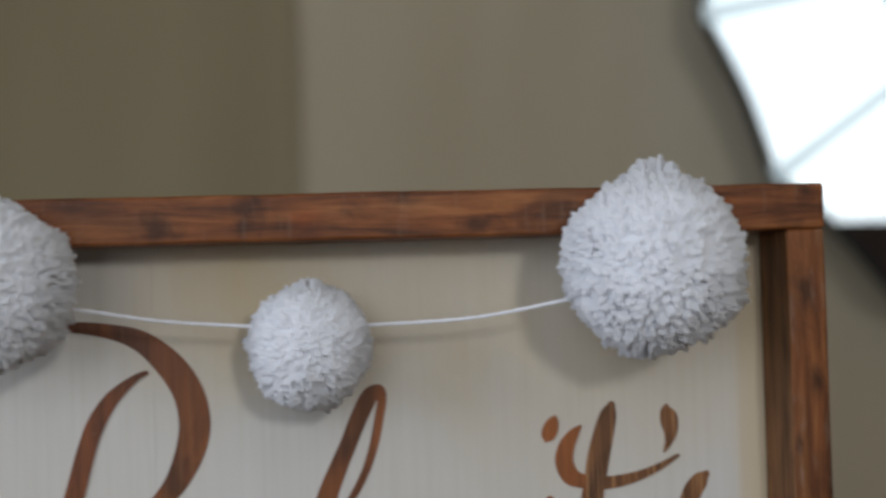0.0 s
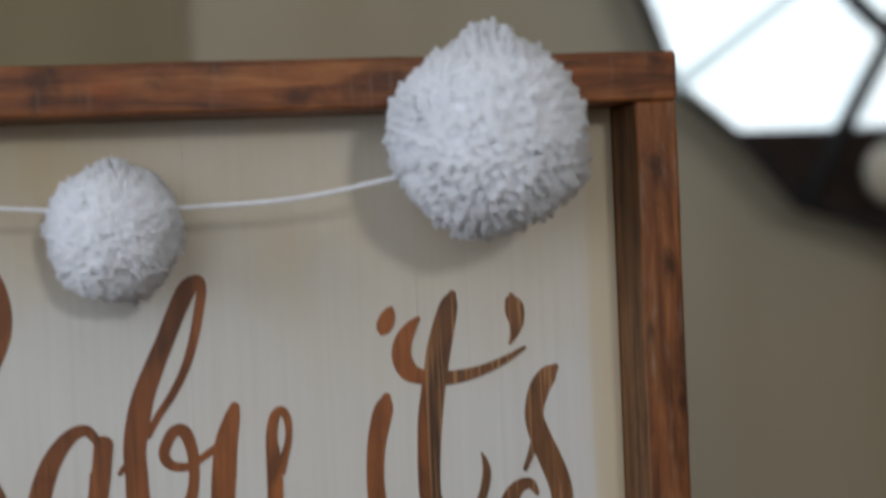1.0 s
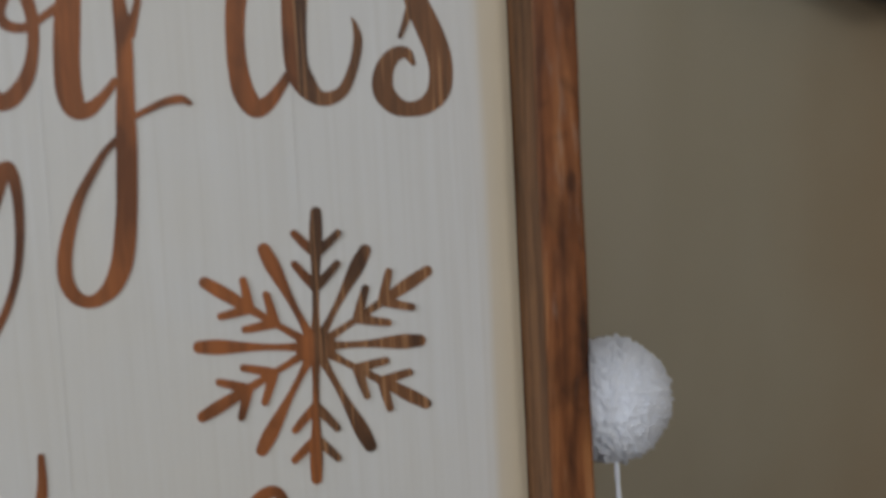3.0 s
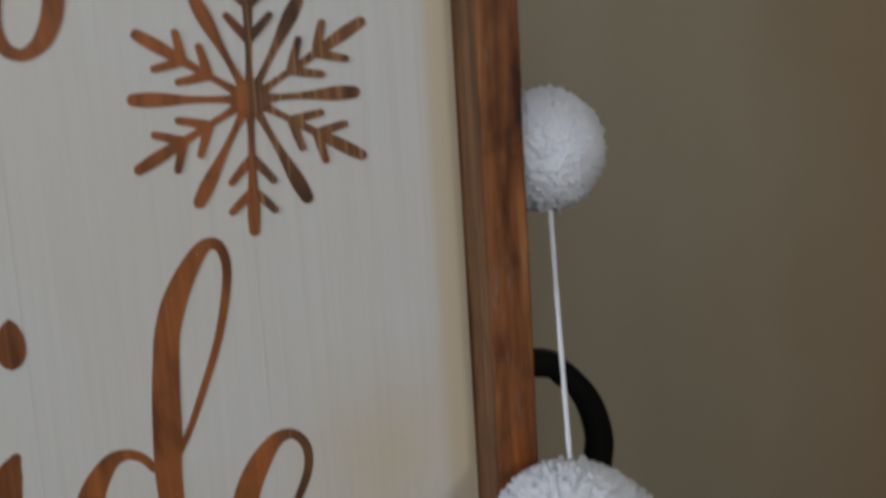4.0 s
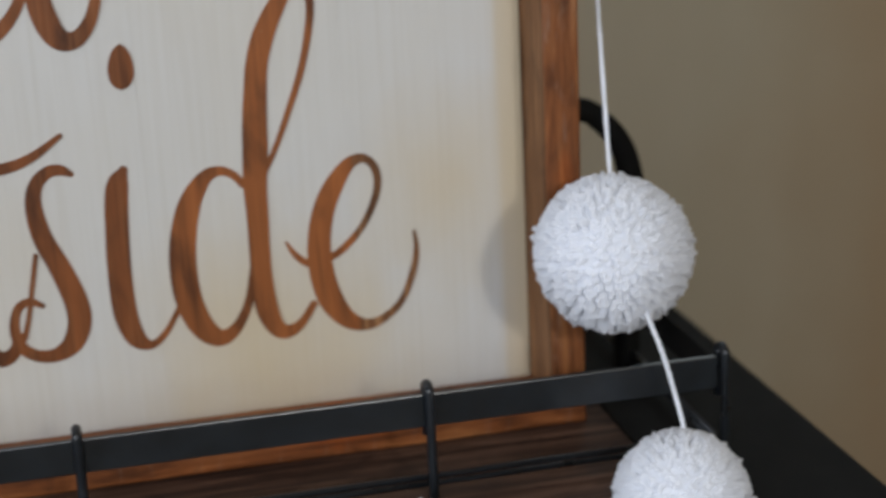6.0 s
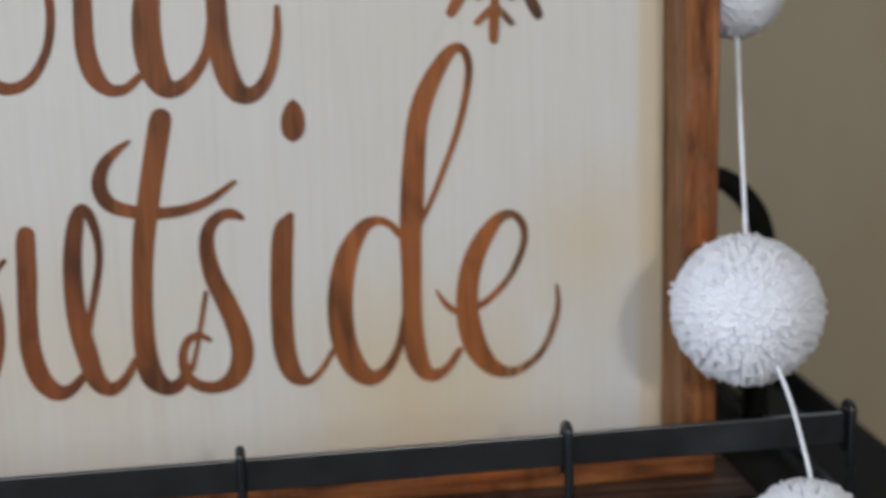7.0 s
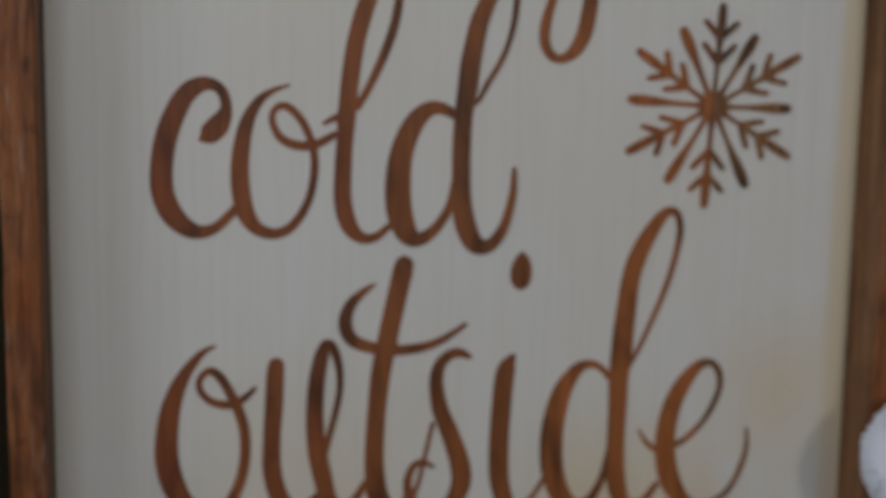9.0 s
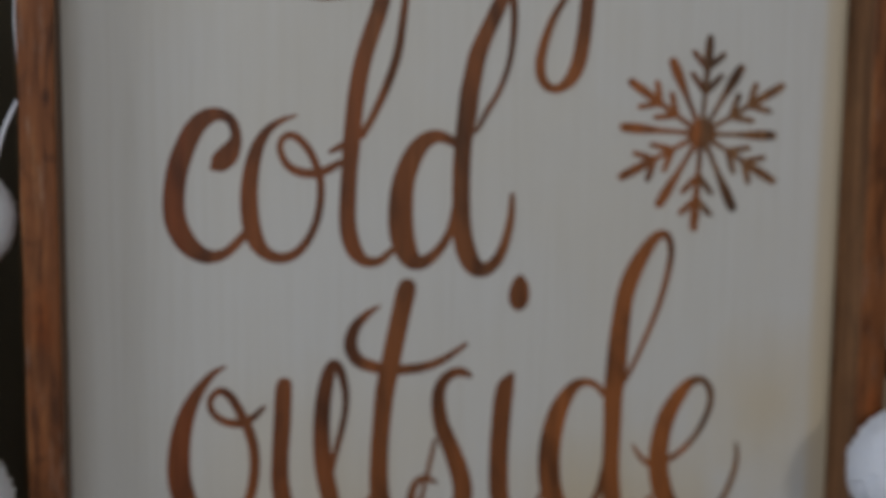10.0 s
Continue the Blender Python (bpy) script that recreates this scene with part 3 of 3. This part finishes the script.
letter("d", [
    [(-149.6, 52.6, 5.6), (-158.4, 56.6, 7.2), (-166.4, 55.4, 9.4), (-174.2, 47.2, 11.8), (-180.6, 31.6, 13.4), (-182.7, 13.0, 15.0), (-181.4, -4.4, 15.0), (-176.4, -16.6, 12.2), (-168.6, -18.9, 8.2), (-159.2, -11.6, 6.2), (-152.4, -0, 5.24), (-149.5, 14.7, 4.12)],
    [(-140.7, 59, 3.83), (-136.7, 61.2, 2.82), (-131.4, 70.9, 3.32), (-123.5, 84.7, 3.32), (-118.4, 98.7, 3.32), (-116, 112.9, 3.73), (-115.3, 127.2, 4.23), (-116.2, 138, 4.73), (-118.3, 143.6, 4.63), (-122.8, 138.5, 8.4), (-127.4, 128.1, 9.2), (-132.8, 116.6, 9.8), (-137.2, 105.1, 10.8), (-139.7, 93.3, 11.2), (-141.8, 81.5, 11.7), (-143, 69.6, 11.7), (-145.1, 53.9, 10.6), (-146, 36.9, 10.7), (-146.1, 19.9, 10.7), (-145.5, 2.7, 11.5), (-142.6, -12.6, 12.2), (-137.0, -22.6, 10.8), (-128.6, -23.2, 8.0), (-120.6, -13.2, 6.2), (-115.6, 5.7, 4.53), (-114.8, 21.3, 2.82)],
])
letter("o", [
    [(-287.7, -80.5, 1.81), (-295.4, -84.9, 4.32), (-305, -97.1, 7.56), (-311.8, -112.5, 10.8), (-315.2, -129.8, 12.8), (-315.5, -148.9, 14), (-310.5, -166.9, 13.6), (-302, -177.7, 10.5), (-291.6, -181.9, 7.87), (-282.2, -178.1, 7.14), (-274.9, -165.5, 6.52), (-271, -149.5, 6.21), (-270.8, -133.4, 6.11), (-273.8, -120.5, 6.42), (-278.7, -109.2, 5.8), (-284.8, -98.8, 5.38), (-290.6, -95.1, 4.63), (-296.2, -99.6, 4.03), (-296, -106.9, 4.03), (-289.4, -113.5, 4.63), (-279, -115.5, 5.36), (-271.3, -112, 4.32), (-264.7, -105.9, 2.52)],
])
letter("u", [
    [(-252.5, -92.6, 9.4), (-253.1, -98.5, 10.3), (-253.9, -116.5, 10.7), (-255.1, -135.7, 10.3), (-255.1, -155.1, 11.1), (-251.2, -171.6, 11.2), (-243.9, -180.1, 9.94), (-236.1, -179.6, 6.62), (-228, -172.1, 4.53)],
    [(-224.9, -148.4, 4.43), (-222, -137.2, 3.83), (-218, -121.3, 3.83), (-215.7, -108.6, 3.83), (-215.9, -95.8, 4.43), (-219.1, -84, 5.49), (-223.2, -80.4, 5.8), (-226.4, -88.0, 8.4), (-229.3, -104.8, 9.6), (-230.2, -123.9, 10.2), (-229.0, -143.3, 11.0), (-225.8, -159.7, 11.2), (-221.9, -174.7, 9.94), (-215, -180.7, 7.97), (-207.3, -176.4, 5.28), (-200, -165.3, 4.23)],
])
letter("t", [
    [(-178.4, -34.4, 11.2), (-179.5, -39.0, 12.0), (-182.2, -51.3, 11.8), (-185.8, -68.4, 11.8), (-188.8, -84.1, 12), (-191.7, -99.9, 11.7), (-193.6, -119.1, 11.1), (-194.8, -138.4, 11.2), (-194.8, -158, 11.8), (-192.2, -174.6, 12.6), (-184.6, -182.3, 9), (-177.2, -180.3, 6.73), (-173.2, -171.6, 4.53)],
    [(-195.5, -45.6, 1.81), (-202.6, -50.2, 4.5), (-210.2, -58.6, 6.8), (-212.6, -69.1, 8.0), (-208.2, -78.5, 7.9), (-197, -83.2, 7.14), (-183.2, -85, 6.52), (-167.7, -83.6, 5.49), (-155.2, -79, 4.43), (-141.9, -70.2, 2.52)],
])
letter("s", [
    [(-138.9, -90.1, 3.22), (-143.6, -87.7, 5.59), (-149.8, -88.1, 6.21), (-156.2, -93.9, 7.14), (-158.6, -104.4, 8.49), (-156.2, -120.7, 9.94), (-149.6, -137.2, 11), (-144, -153.9, 12), (-142.7, -167.1, 12.1), (-147.4, -178.5, 10.5), (-156.1, -183.7, 7.45), (-165.6, -182.9, 6.42), (-172.7, -177.2, 6), (-175, -167.2, 5.38), (-172.5, -157.4, 4.53), (-166.4, -153.8, 4.23), (-159.9, -156.7, 2.62)],
    [(-160.5, -130.2, 2.62), (-164, -146.4, 2.62), (-167.6, -162.6, 2.62), (-170.7, -173, 2.92)],
])
letter("i", [
    [(-113.1, -90.7, 4.53), (-116.4, -97, 10.6), (-118.1, -106, 11.8), (-119.3, -122.2, 12), (-120.2, -141.8, 12.1), (-119.6, -165, 12.1), (-115.4, -179.5, 10.1), (-107.7, -184.3, 4.63), (-99.8, -178.3, 3.32), (-92.6, -167, 3.02)],
    egg(-109.2, -38.9, 23, 12.6, 3),
])
letter("d", [
    [(-54.2, -104.3, 3.92), (-59, -98.6, 4.23), (-66.4, -96, 5.24), (-74.4, -99.9, 8.0), (-83.0, -114.2, 12.0), (-87.8, -136.8, 13.8), (-87.3, -159.8, 14.0), (-81.8, -176.8, 12.8), (-73.2, -184.9, 9.6), (-64.1, -181.1, 6.21), (-56.5, -168.1, 4.63), (-52.6, -149.8, 3.32)],
    [(-42.6, -98.5, 3.22), (-36.5, -87.4, 2.92), (-28.5, -68.9, 3.22), (-20.5, -48.2, 3.52), (-15.2, -27.7, 3.83), (-13.7, -13.5, 4.12), (-17, -4.6, 4.73), (-23.7, -5.7, 6.52), (-31.9, -16.9, 9.21), (-38.2, -29.3, 10.9), (-42.4, -42.8, 11.2), (-44.3, -57.1, 11.8), (-45.8, -73.1, 12.6), (-46.8, -89.3, 13), (-48.1, -105.5, 12.1), (-48.1, -121.9, 11.2), (-48.4, -138.4, 10.9), (-48.4, -155.1, 11), (-47, -171.9, 11.7), (-42.8, -182.9, 9.31), (-36.8, -185.9, 7.24), (-29.6, -182.2, 4.73), (-22.3, -172.4, 3.73)],
])
letter("e", [
    [(-34.3, -137.7, 1.61), (-29.7, -145.2, 3.32), (-23.1, -150.2, 4.03), (-14.9, -149.2, 4.03), (-5.1, -144.3, 4.03), (6.4, -132.5, 3.73), (14.4, -116.2, 4.03), (14.9, -104, 4.32), (9.2, -96.9, 4.63), (1, -98.9, 6.83), (-7.7, -109.7, 10.2), (-14.1, -123.3, 11.6), (-17.3, -139.8, 12.3), (-16.8, -156.5, 13.1), (-12.7, -171.9, 12.9), (-4.7, -183.2, 9.73), (5.4, -187.4, 6.31), (15.4, -184.5, 4.43), (25.3, -175.5, 3.73), (31.8, -160.5, 3.73), (34.2, -148.8, 3.02), (33.4, -138.7, 1.71)],
])



def snowflake(cx, cz, tilt):
    """Twelve arms from one hub: six branched, six plain spears."""
    bm = bmesh.new()
    ribbon(bm, [(cx - 3.5, cz, 11), (cx, cz, 14), (cx + 3.5, cz, 11)], 0.0014)
    bmesh.ops.recalc_face_normals(bm, faces=bm.faces[:])
    flake = part("snowflake", bm, LETTER, sign, "brown wood-grain snowflake with branched arms")
    lengths = [60, 48, 60, 47, 57, 52, 60, 51.5, 58, 51, 57, 49.5]
    turns = [3.5, 30.6, 60, 91.4, 122, 155, 183, 211, 242.6, 275, 305, 336]
    lift = 0.0003
    for k, (size, turn) in enumerate(zip(lengths, turns)):
        a = radians(turn + tilt)
        ux, uz = math.sin(a), math.cos(a)

        def at(r, s):
            return cx + ux * r + uz * s, cz + uz * r - ux * s

        bm = bmesh.new()
        tip = 5.6 if k % 2 == 0 else 6.4
        widths = ((3, 5.0), (14, 3.0), (0.5 * size, 3.4), (0.8 * size, tip), (0.97 * size, tip * 0.85))
        ribbon(bm, [(*at(r, 0), w) for r, w in widths], lift + 0.00005 * k)
        if k % 2 == 0:
            for j, (root, out, reach) in enumerate(((0.44, 0.60, 0.165), (0.68, 0.82, 0.17)) if k in (0, 6) else ((0.37, 0.53, 0.165), (0.59, 0.735, 0.17))):
                for s in (-1, 1):
                    ribbon(bm, [(*at(root * size, 0), 5.0), (*at((root + out) / 2 * size, s * reach * 0.5 * size), 3.8), (*at(out * size, s * reach * 0.92 * size), 3.2)], lift + 0.0006 + 0.00012 * j + 0.00003 * s)
        bmesh.ops.recalc_face_normals(bm, faces=bm.faces[:])
        part("branched_arm" if k % 2 == 0 else "spear_arm", bm, LETTER, flake)


snowflake(3.2, 57.8, 0)


# ---- the shelf with its gallery rail ----
shelf = thing("shelf_unit", "black metal shelf unit with dark wooden boards and gallery rail", "shelf")


def shelf_unit():
    x0, x1, y0, y1 = -0.72, 0.226, -0.2, 0.13
    for a, b in zip(np.linspace(y0 + 0.022, y1 - 0.022, 4), np.linspace(y0 + 0.022, y1 - 0.022, 4)[1:]):
        part("board", block((x0 + 0.1, a + 0.0005, SH - 0.018), (0.128, b - 0.0005, SH), 0.0012, 2), DECK, shelf)
    for y in (y0, y1 - 0.022):
        part("side_bar", block((x0, y, SH - 0.024), (x1, y + 0.0215, SH - 0.001), 0.0015, 2), MATT, shelf)
    for a, b in ((x0, x0 + 0.099), (0.129, x1)):
        part("end_plate", block((a, y0 + 0.022, SH - 0.024), (b, y1 - 0.0225, SH - 0.001), 0.0015, 2), MATT, shelf)
    for x in (x0 + 0.01, x1 - 0.03):
        for y in (y0 + 0.001, y1 - 0.021):
            part("leg", block((x, y, GROUND), (x + 0.02, y + 0.02, SH - 0.0245), 0.002, 2), BLACK, shelf)
    for z in (-0.1, 0.4):
        part("lower_board", block((x0 + 0.03, y0 + 0.021, z), (x1 - 0.03, y1 - 0.021, z + 0.018), 0.0012, 2), DECK, shelf)
    # unseen panel, added so the shelf throws its shadow on the lower wall
    part("back_panel", block((x0 + 0.031, y1 - 0.0205, GROUND + 0.05), (x1 - 0.031, y1 - 0.0125, SH - 0.0245), 0.001, 1), MATT, shelf)
    # gallery: flat bar, low rods and hooked wire posts
    gy, gx = -0.1, 0.1625
    zt, zb = 0.9530, 0.9362
    part("rail_bar", block((x0 + 0.06, gy - 0.0015, zb), (gx, gy + 0.0015, zt), 0.0006, 2), SATIN, shelf, "flat black metal rail")
    part("rail_bar", block((gx - 0.003, gy + 0.002, zb), (gx, 0.118, zt), 0.0006, 2), MATT, shelf, "flat black metal rail")
    for z in (0.9098, 0.9060):
        part("rod", tube(bmesh.new(), [(x0 + 0.06, gy, z), (gx, gy, z)], 0.0016), BLACK, shelf, "thin black wire", True)
        part("rod", tube(bmesh.new(), [(gx, gy, z), (gx, 0.118, z)], 0.0016), BLACK, shelf, "thin black wire", True)
    for x in (0.1655, 0.0155, -0.1485, -0.3125, -0.4765, -0.64):
        r = 0.0024
        line = [(x, gy - 0.0045, SH - 0.002), (x, gy - 0.0045, 0.93), (x, gy - 0.0045, zt), (x, gy - 0.0038, zt + 0.003), (x, gy, zt + 0.0045), (x, gy + 0.0038, zt + 0.003), (x, gy + 0.0045, zt), (x, gy + 0.0045, zb - 0.006)]
        part("post", tube(bmesh.new(), smooth_path(line, 4), r), BLACK, shelf, "hooked black wire post", True)
    # arched end handles
    for mid in (0.095, -0.59):
        bm = bmesh.new()
        half = 0.066
        y = 0.03
        pts = [(mid + half, y, SH - 0.002), (mid + half, y, 0.96), (mid + half + 0.002, y, 0.995), (mid + half + 0.0035, y, 1.012), (mid + half - 0.002, y, 1.032), (mid + half - 0.014, y, 1.047), (mid + half - 0.03, y, 1.0545)]
        pts = pts + [(2 * mid - a, b, c) for a, b, c in reversed(pts)]
        strap(bm, smooth_path(pts, 6), (0, 0.005, 0), 0.006)
        part("handle", bm, MATT, shelf, "arched black metal handle", True)


shelf_unit()


# ---- pompom garland ----
garland = thing("pompom_garland", "white yarn pompom garland draped over the sign frame", "garland")


def pompom(x, y, z, r, seed, loose=0.0, strands=1250):
    """A ball of cut yarn: blunt strands all round, with a parting where it was tied."""
    rng = random.Random(seed)
    verts, faces, normals = [], [], []
    axis = Vector((rng.uniform(-1, 1), rng.uniform(-1, 1), rng.uniform(-1, 1))).normalized()
    sides = 6
    for k in range(strands):
        h = 1 - 2 * (k + 0.5) / strands
        a = k * 2.399963 + rng.uniform(-0.1, 0.1)
        d = Vector((math.sqrt(1 - h * h) * math.cos(a), math.sqrt(1 - h * h) * math.sin(a), h))
        d = (d + Vector((rng.uniform(-1, 1), rng.uniform(-1, 1), rng.uniform(-1, 1))) * (0.07 + 0.09 * loose)).normalized()
        lean = noise.noise_vector(d * 2.3 + Vector((seed, 0, 0))) * (0.3 + 0.3 * loose)
        lump = noise.noise(d * 1.7 + Vector((seed, 5, 2)))
        end = r * (1 + (0.04 + 0.05 * loose) * lump + rng.uniform(-0.026, 0.014))
        if rng.random() < 0.05 + 0.04 * loose:
            end *= 1.045
        if loose and d.z > 0.965:
            end *= 1 + 3.2 * (d.z - 0.965)
        w = rng.uniform(0.0014, 0.0018) * (r / 0.038) ** 0.35 * (1 - 0.12 * loose)
        root, tip = d * (0.55 * r), (d + lean * 0.33).normalized() * end
        mid = (root + tip) * 0.5 + lean * (0.06 * r)
        side = d.orthogonal().normalized()
        up = d.cross(side)
        base = len(verts)
        rings = ((root, 0.6), (mid, 0.85), (root.lerp(tip, 0.86), 1.08), (tip, 0.92), (tip + d * 0.0009, 0.45))
        twist = rng.uniform(0, 6)
        for n, (c, s) in enumerate(rings):
            for j in range(sides):
                b = 2 * math.pi * j / sides + twist + n * 0.4
                wob = 1 + rng.uniform(-0.18, 0.18)
                out = side * math.cos(b) + up * math.sin(b)
                q = c + out * (w * s * wob)
                normals.append((d * (1.1 + 0.15 * n) + out * 0.5).normalized())
                verts.append((q.x, q.y, q.z))
        for n in range(len(rings) - 1):
            for j in range(sides):
                p = base + n * sides
                faces.append((p + j, p + (j + 1) % sides, p + sides + (j + 1) % sides, p + sides + j))
        p = base + (len(rings) - 1) * sides
        faces.append(tuple(p + j for j in range(sides)))
    me = bpy.data.meshes.new("pompom")
    me.from_pydata(verts, [], faces)
    me.materials.append(YARN)
    me.polygons.foreach_set("use_smooth", [True] * len(me.polygons))
    me.normals_split_custom_set_from_vertices(normals)
    ob = new("pompom", me)
    ob.location = (x, y, z)
    ob.parent = garland
    tagged(ob, "fluffy white yarn pompom")
    bm = bmesh.new()
    bmesh.ops.create_icosphere(bm, subdivisions=3, radius=r * 0.935)
    for v in bm.verts:
        d = v.co.normalized()
        v.co *= 1 + (0.04 + 0.05 * loose) * noise.noise(d * 1.7 + Vector((seed, 5, 2)))
    part("core", bm, YARN, ob, "", True)
    return ob


def cord(points, radius=0.0012):
    line = smooth_path(points, 14)
    part("cord", tube(bmesh.new(), line, radius, 8, True, 0.12), YARN, garland, "thin white twisted cord", True)


POMS = [(-0.276, -0.06, 1.480, 0.0385), (-0.133, -0.036, 1.448, 0.0285), (0.023, -0.068, 1.482, 0.0415), (0.1325, -0.003, 1.166, 0.0275), (0.1165, -0.078, 1.005, 0.0385), (0.128, -0.142, 0.900, 0.0325), (0.004, -0.145, 0.883, 0.032), (-0.432, -0.004, 1.153, 0.027), (-0.444, -0.05, 0.998, 0.036)]
for seed, (x, y, z, r) in enumerate(POMS):
    pompom(x, y, z, r, seed + 3, loose=1.0 if seed < 3 else 0.0, strands=int((3900 if seed < 3 else 2500) * (r / 0.038) ** 1.2))
cord([(-0.40, -0.02, 1.222), (-0.397, -0.041, 1.30), (-0.36, -0.045, 1.44), (-0.31, -0.052, 1.472), (-0.25, -0.05, 1.470), (-0.2, -0.042, 1.462), (-0.15, -0.04, 1.4575)], 0.00085)
cord([(-0.115, -0.04, 1.457), (-0.06, -0.045, 1.459), (-0.02, -0.056, 1.4655), (0.0, -0.068, 1.470)], 0.00085)
cord([(0.03, -0.05, 1.505), (0.045, -0.03, 1.521), (0.06, 0.0, 1.5215), (0.072, 0.016, 1.512), (0.09, 0.018, 1.40), (0.105, 0.017, 1.25), (0.125, 0.008, 1.185), (0.135, 0.0, 1.172)])
cord([(0.1345, -0.008, 1.15), (0.1315, -0.015, 1.1354), (0.122, -0.06, 1.0431), (0.1205, -0.068, 1.03)])
cord([(0.1215, -0.108, 0.987), (0.1275, -0.117, 0.966), (0.1325, -0.121, 0.945), (0.134, -0.13, 0.928), (0.1315, -0.14, 0.91)])
cord([(0.11, -0.15, 0.895), (0.07, -0.16, 0.868), (0.03, -0.152, 0.872), (0.01, -0.148, 0.88)])
cord([(-0.402, -0.02, 1.222), (-0.41, -0.018, 1.205), (-0.418, -0.012, 1.18), (-0.424, -0.006, 1.165)])
cord([(-0.425, -0.008, 1.135), (-0.428, -0.03, 1.08), (-0.432, -0.048, 1.02)])


# ---- studio umbrella lamp behind ----
def studio_umbrella():
    u = thing("studio_umbrella", "lit white studio umbrella with dark lower panels and black rim", "studio light")
    hx, hy, hz, r, n = 1.158, 1.5, 0.85 + Z0, 0.655, 16
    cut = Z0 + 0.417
    first = radians(214.0)

    def rim(k, s=1.0):
        a = first + 2 * math.pi * k / n
        return Vector((hx + r * s * math.cos(a), hy + 0.10 * (1 - s), hz + r * s * math.sin(a)))

    def panel(points, material, label, back=0.0):
        bm = bmesh.new()
        vs = [bm.verts.new(Vector(p) + Vector((0, back, 0))) for p in points]
        bm.faces.new(vs)
        bmesh.ops.solidify(bm, geom=bm.faces[:], thickness=0.002)
        part("panel", bm, material, u, label)

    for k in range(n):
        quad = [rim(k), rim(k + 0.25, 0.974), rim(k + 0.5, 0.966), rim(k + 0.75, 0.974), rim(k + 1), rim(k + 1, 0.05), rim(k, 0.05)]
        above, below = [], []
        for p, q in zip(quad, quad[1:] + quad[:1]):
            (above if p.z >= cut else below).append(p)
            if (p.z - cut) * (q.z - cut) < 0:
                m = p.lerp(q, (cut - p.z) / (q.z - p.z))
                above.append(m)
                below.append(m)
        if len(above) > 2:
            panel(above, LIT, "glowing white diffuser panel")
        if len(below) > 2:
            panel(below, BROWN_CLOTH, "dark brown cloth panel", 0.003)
        part("rim_piping", tube(bmesh.new(), smooth_path([rim(k), rim(k + 0.5, 0.966), rim(k + 1)], 6), 0.009), BLACK_CLOTH, u, "black edge piping", True)
        low = rim(k).z < cut
        bm = tube(bmesh.new(), [rim(k) + Vector((0, -0.012, 0)), rim(k, 0.06) + Vector((0, -0.012, 0))], 0.014)
        part("rib", bm, BLACK_CLOTH if low else RIB, u, "thin umbrella rib", True)
    bm = bmesh.new()
    tip = bm.verts.new((hx, hy + 0.125, hz))
    edge = [bm.verts.new(rim(k / 2, 0.966 if k % 2 else 1.0) + Vector((0, 0.012, 0))) for k in range(2 * n)]
    for k in range(2 * n):
        bm.faces.new((edge[k], edge[(k + 1) % (2 * n)], tip))
    bmesh.ops.solidify(bm, geom=bm.faces[:], thickness=0.002)
    part("back_cover", bm, BLACK_CLOTH, u, "black cloth back cover")
    bm = bmesh.new()
    ring = [(hx + 0.38 * math.cos(a), hy - 0.03, hz + 0.38 * math.sin(a)) for a in np.linspace(0, 2 * math.pi, 49)]
    tube(bm, ring, 0.015, 8, False)
    part("ring", bm, BLACK_CLOTH, u, "dark brown support ring", True)
    px = 2.3
    part("boom", tube(bmesh.new(), [(hx, hy + 0.09, hz), (px, hy + 0.09, hz - 0.2)], 0.012), BLACK, u, "black boom arm", True)
    part("pole", tube(bmesh.new(), [(px, hy + 0.09, GROUND + 0.01), (px, hy + 0.09, hz - 0.15)], 0.016), BLACK, u, "black stand pole", True)
    for k in range(3):
        a = radians(210 + 60 * k)
        part("leg", tube(bmesh.new(), [(px, hy + 0.09, GROUND + 0.4), (px + 0.35 * math.cos(a), hy + 0.09 + 0.35 * math.sin(a), GROUND + 0.008)], 0.009), BLACK, u, "", True)
    bm = bmesh.new()
    bmesh.ops.create_uvsphere(bm, u_segments=24, v_segments=14, radius=0.045)
    for v in bm.verts:
        v.co = Vector((v.co.x, v.co.y * 0.7, v.co.z)) + Vector((0.915, hy - 0.06, Z0 + 0.345))
    part("knob", bm, CREAM, u, "round cream knob", True)


studio_umbrella()


# ---- dark cabinet at the back ----
def cabinet():
    c = thing("cabinet", "dark stained wooden cabinet standing behind the shelf", "cabinet")
    x0, x1, y0, y1, h = -1.35, -0.475, 0.45, 0.85, 1.42
    part("body", block((x0, y0 + 0.02, GROUND + 0.06), (x1, y1, h - 0.03), 0.004), DARK_WOOD, c)
    part("top", block((x0 - 0.015, y0 - 0.005, h - 0.03), (x1 + 0.015, y1 + 0.005, h), 0.006), DARK_WOOD, c)
    part("plinth", block((x0 + 0.02, y0 + 0.04, GROUND), (x1 - 0.02, y1 - 0.02, GROUND + 0.06)), DARK_WOOD, c)
    mid = (x0 + x1) / 2
    for a, b, kx in ((x0 + 0.006, mid - 0.003, mid - 0.04), (mid + 0.003, x1 - 0.006, mid + 0.04)):
        d = part("door", block((a, y0, GROUND + 0.08), (b, y0 + 0.0195, h - 0.04), 0.004), DARK_WOOD, c)
        bm = bmesh.new()
        bmesh.ops.create_uvsphere(bm, u_segments=16, v_segments=10, radius=0.013)
        bmesh.ops.translate(bm, verts=bm.verts[:], vec=(kx, y0 - 0.012, 0.8))
        part("handle", bm, BLACK, d, "", True)


cabinet()
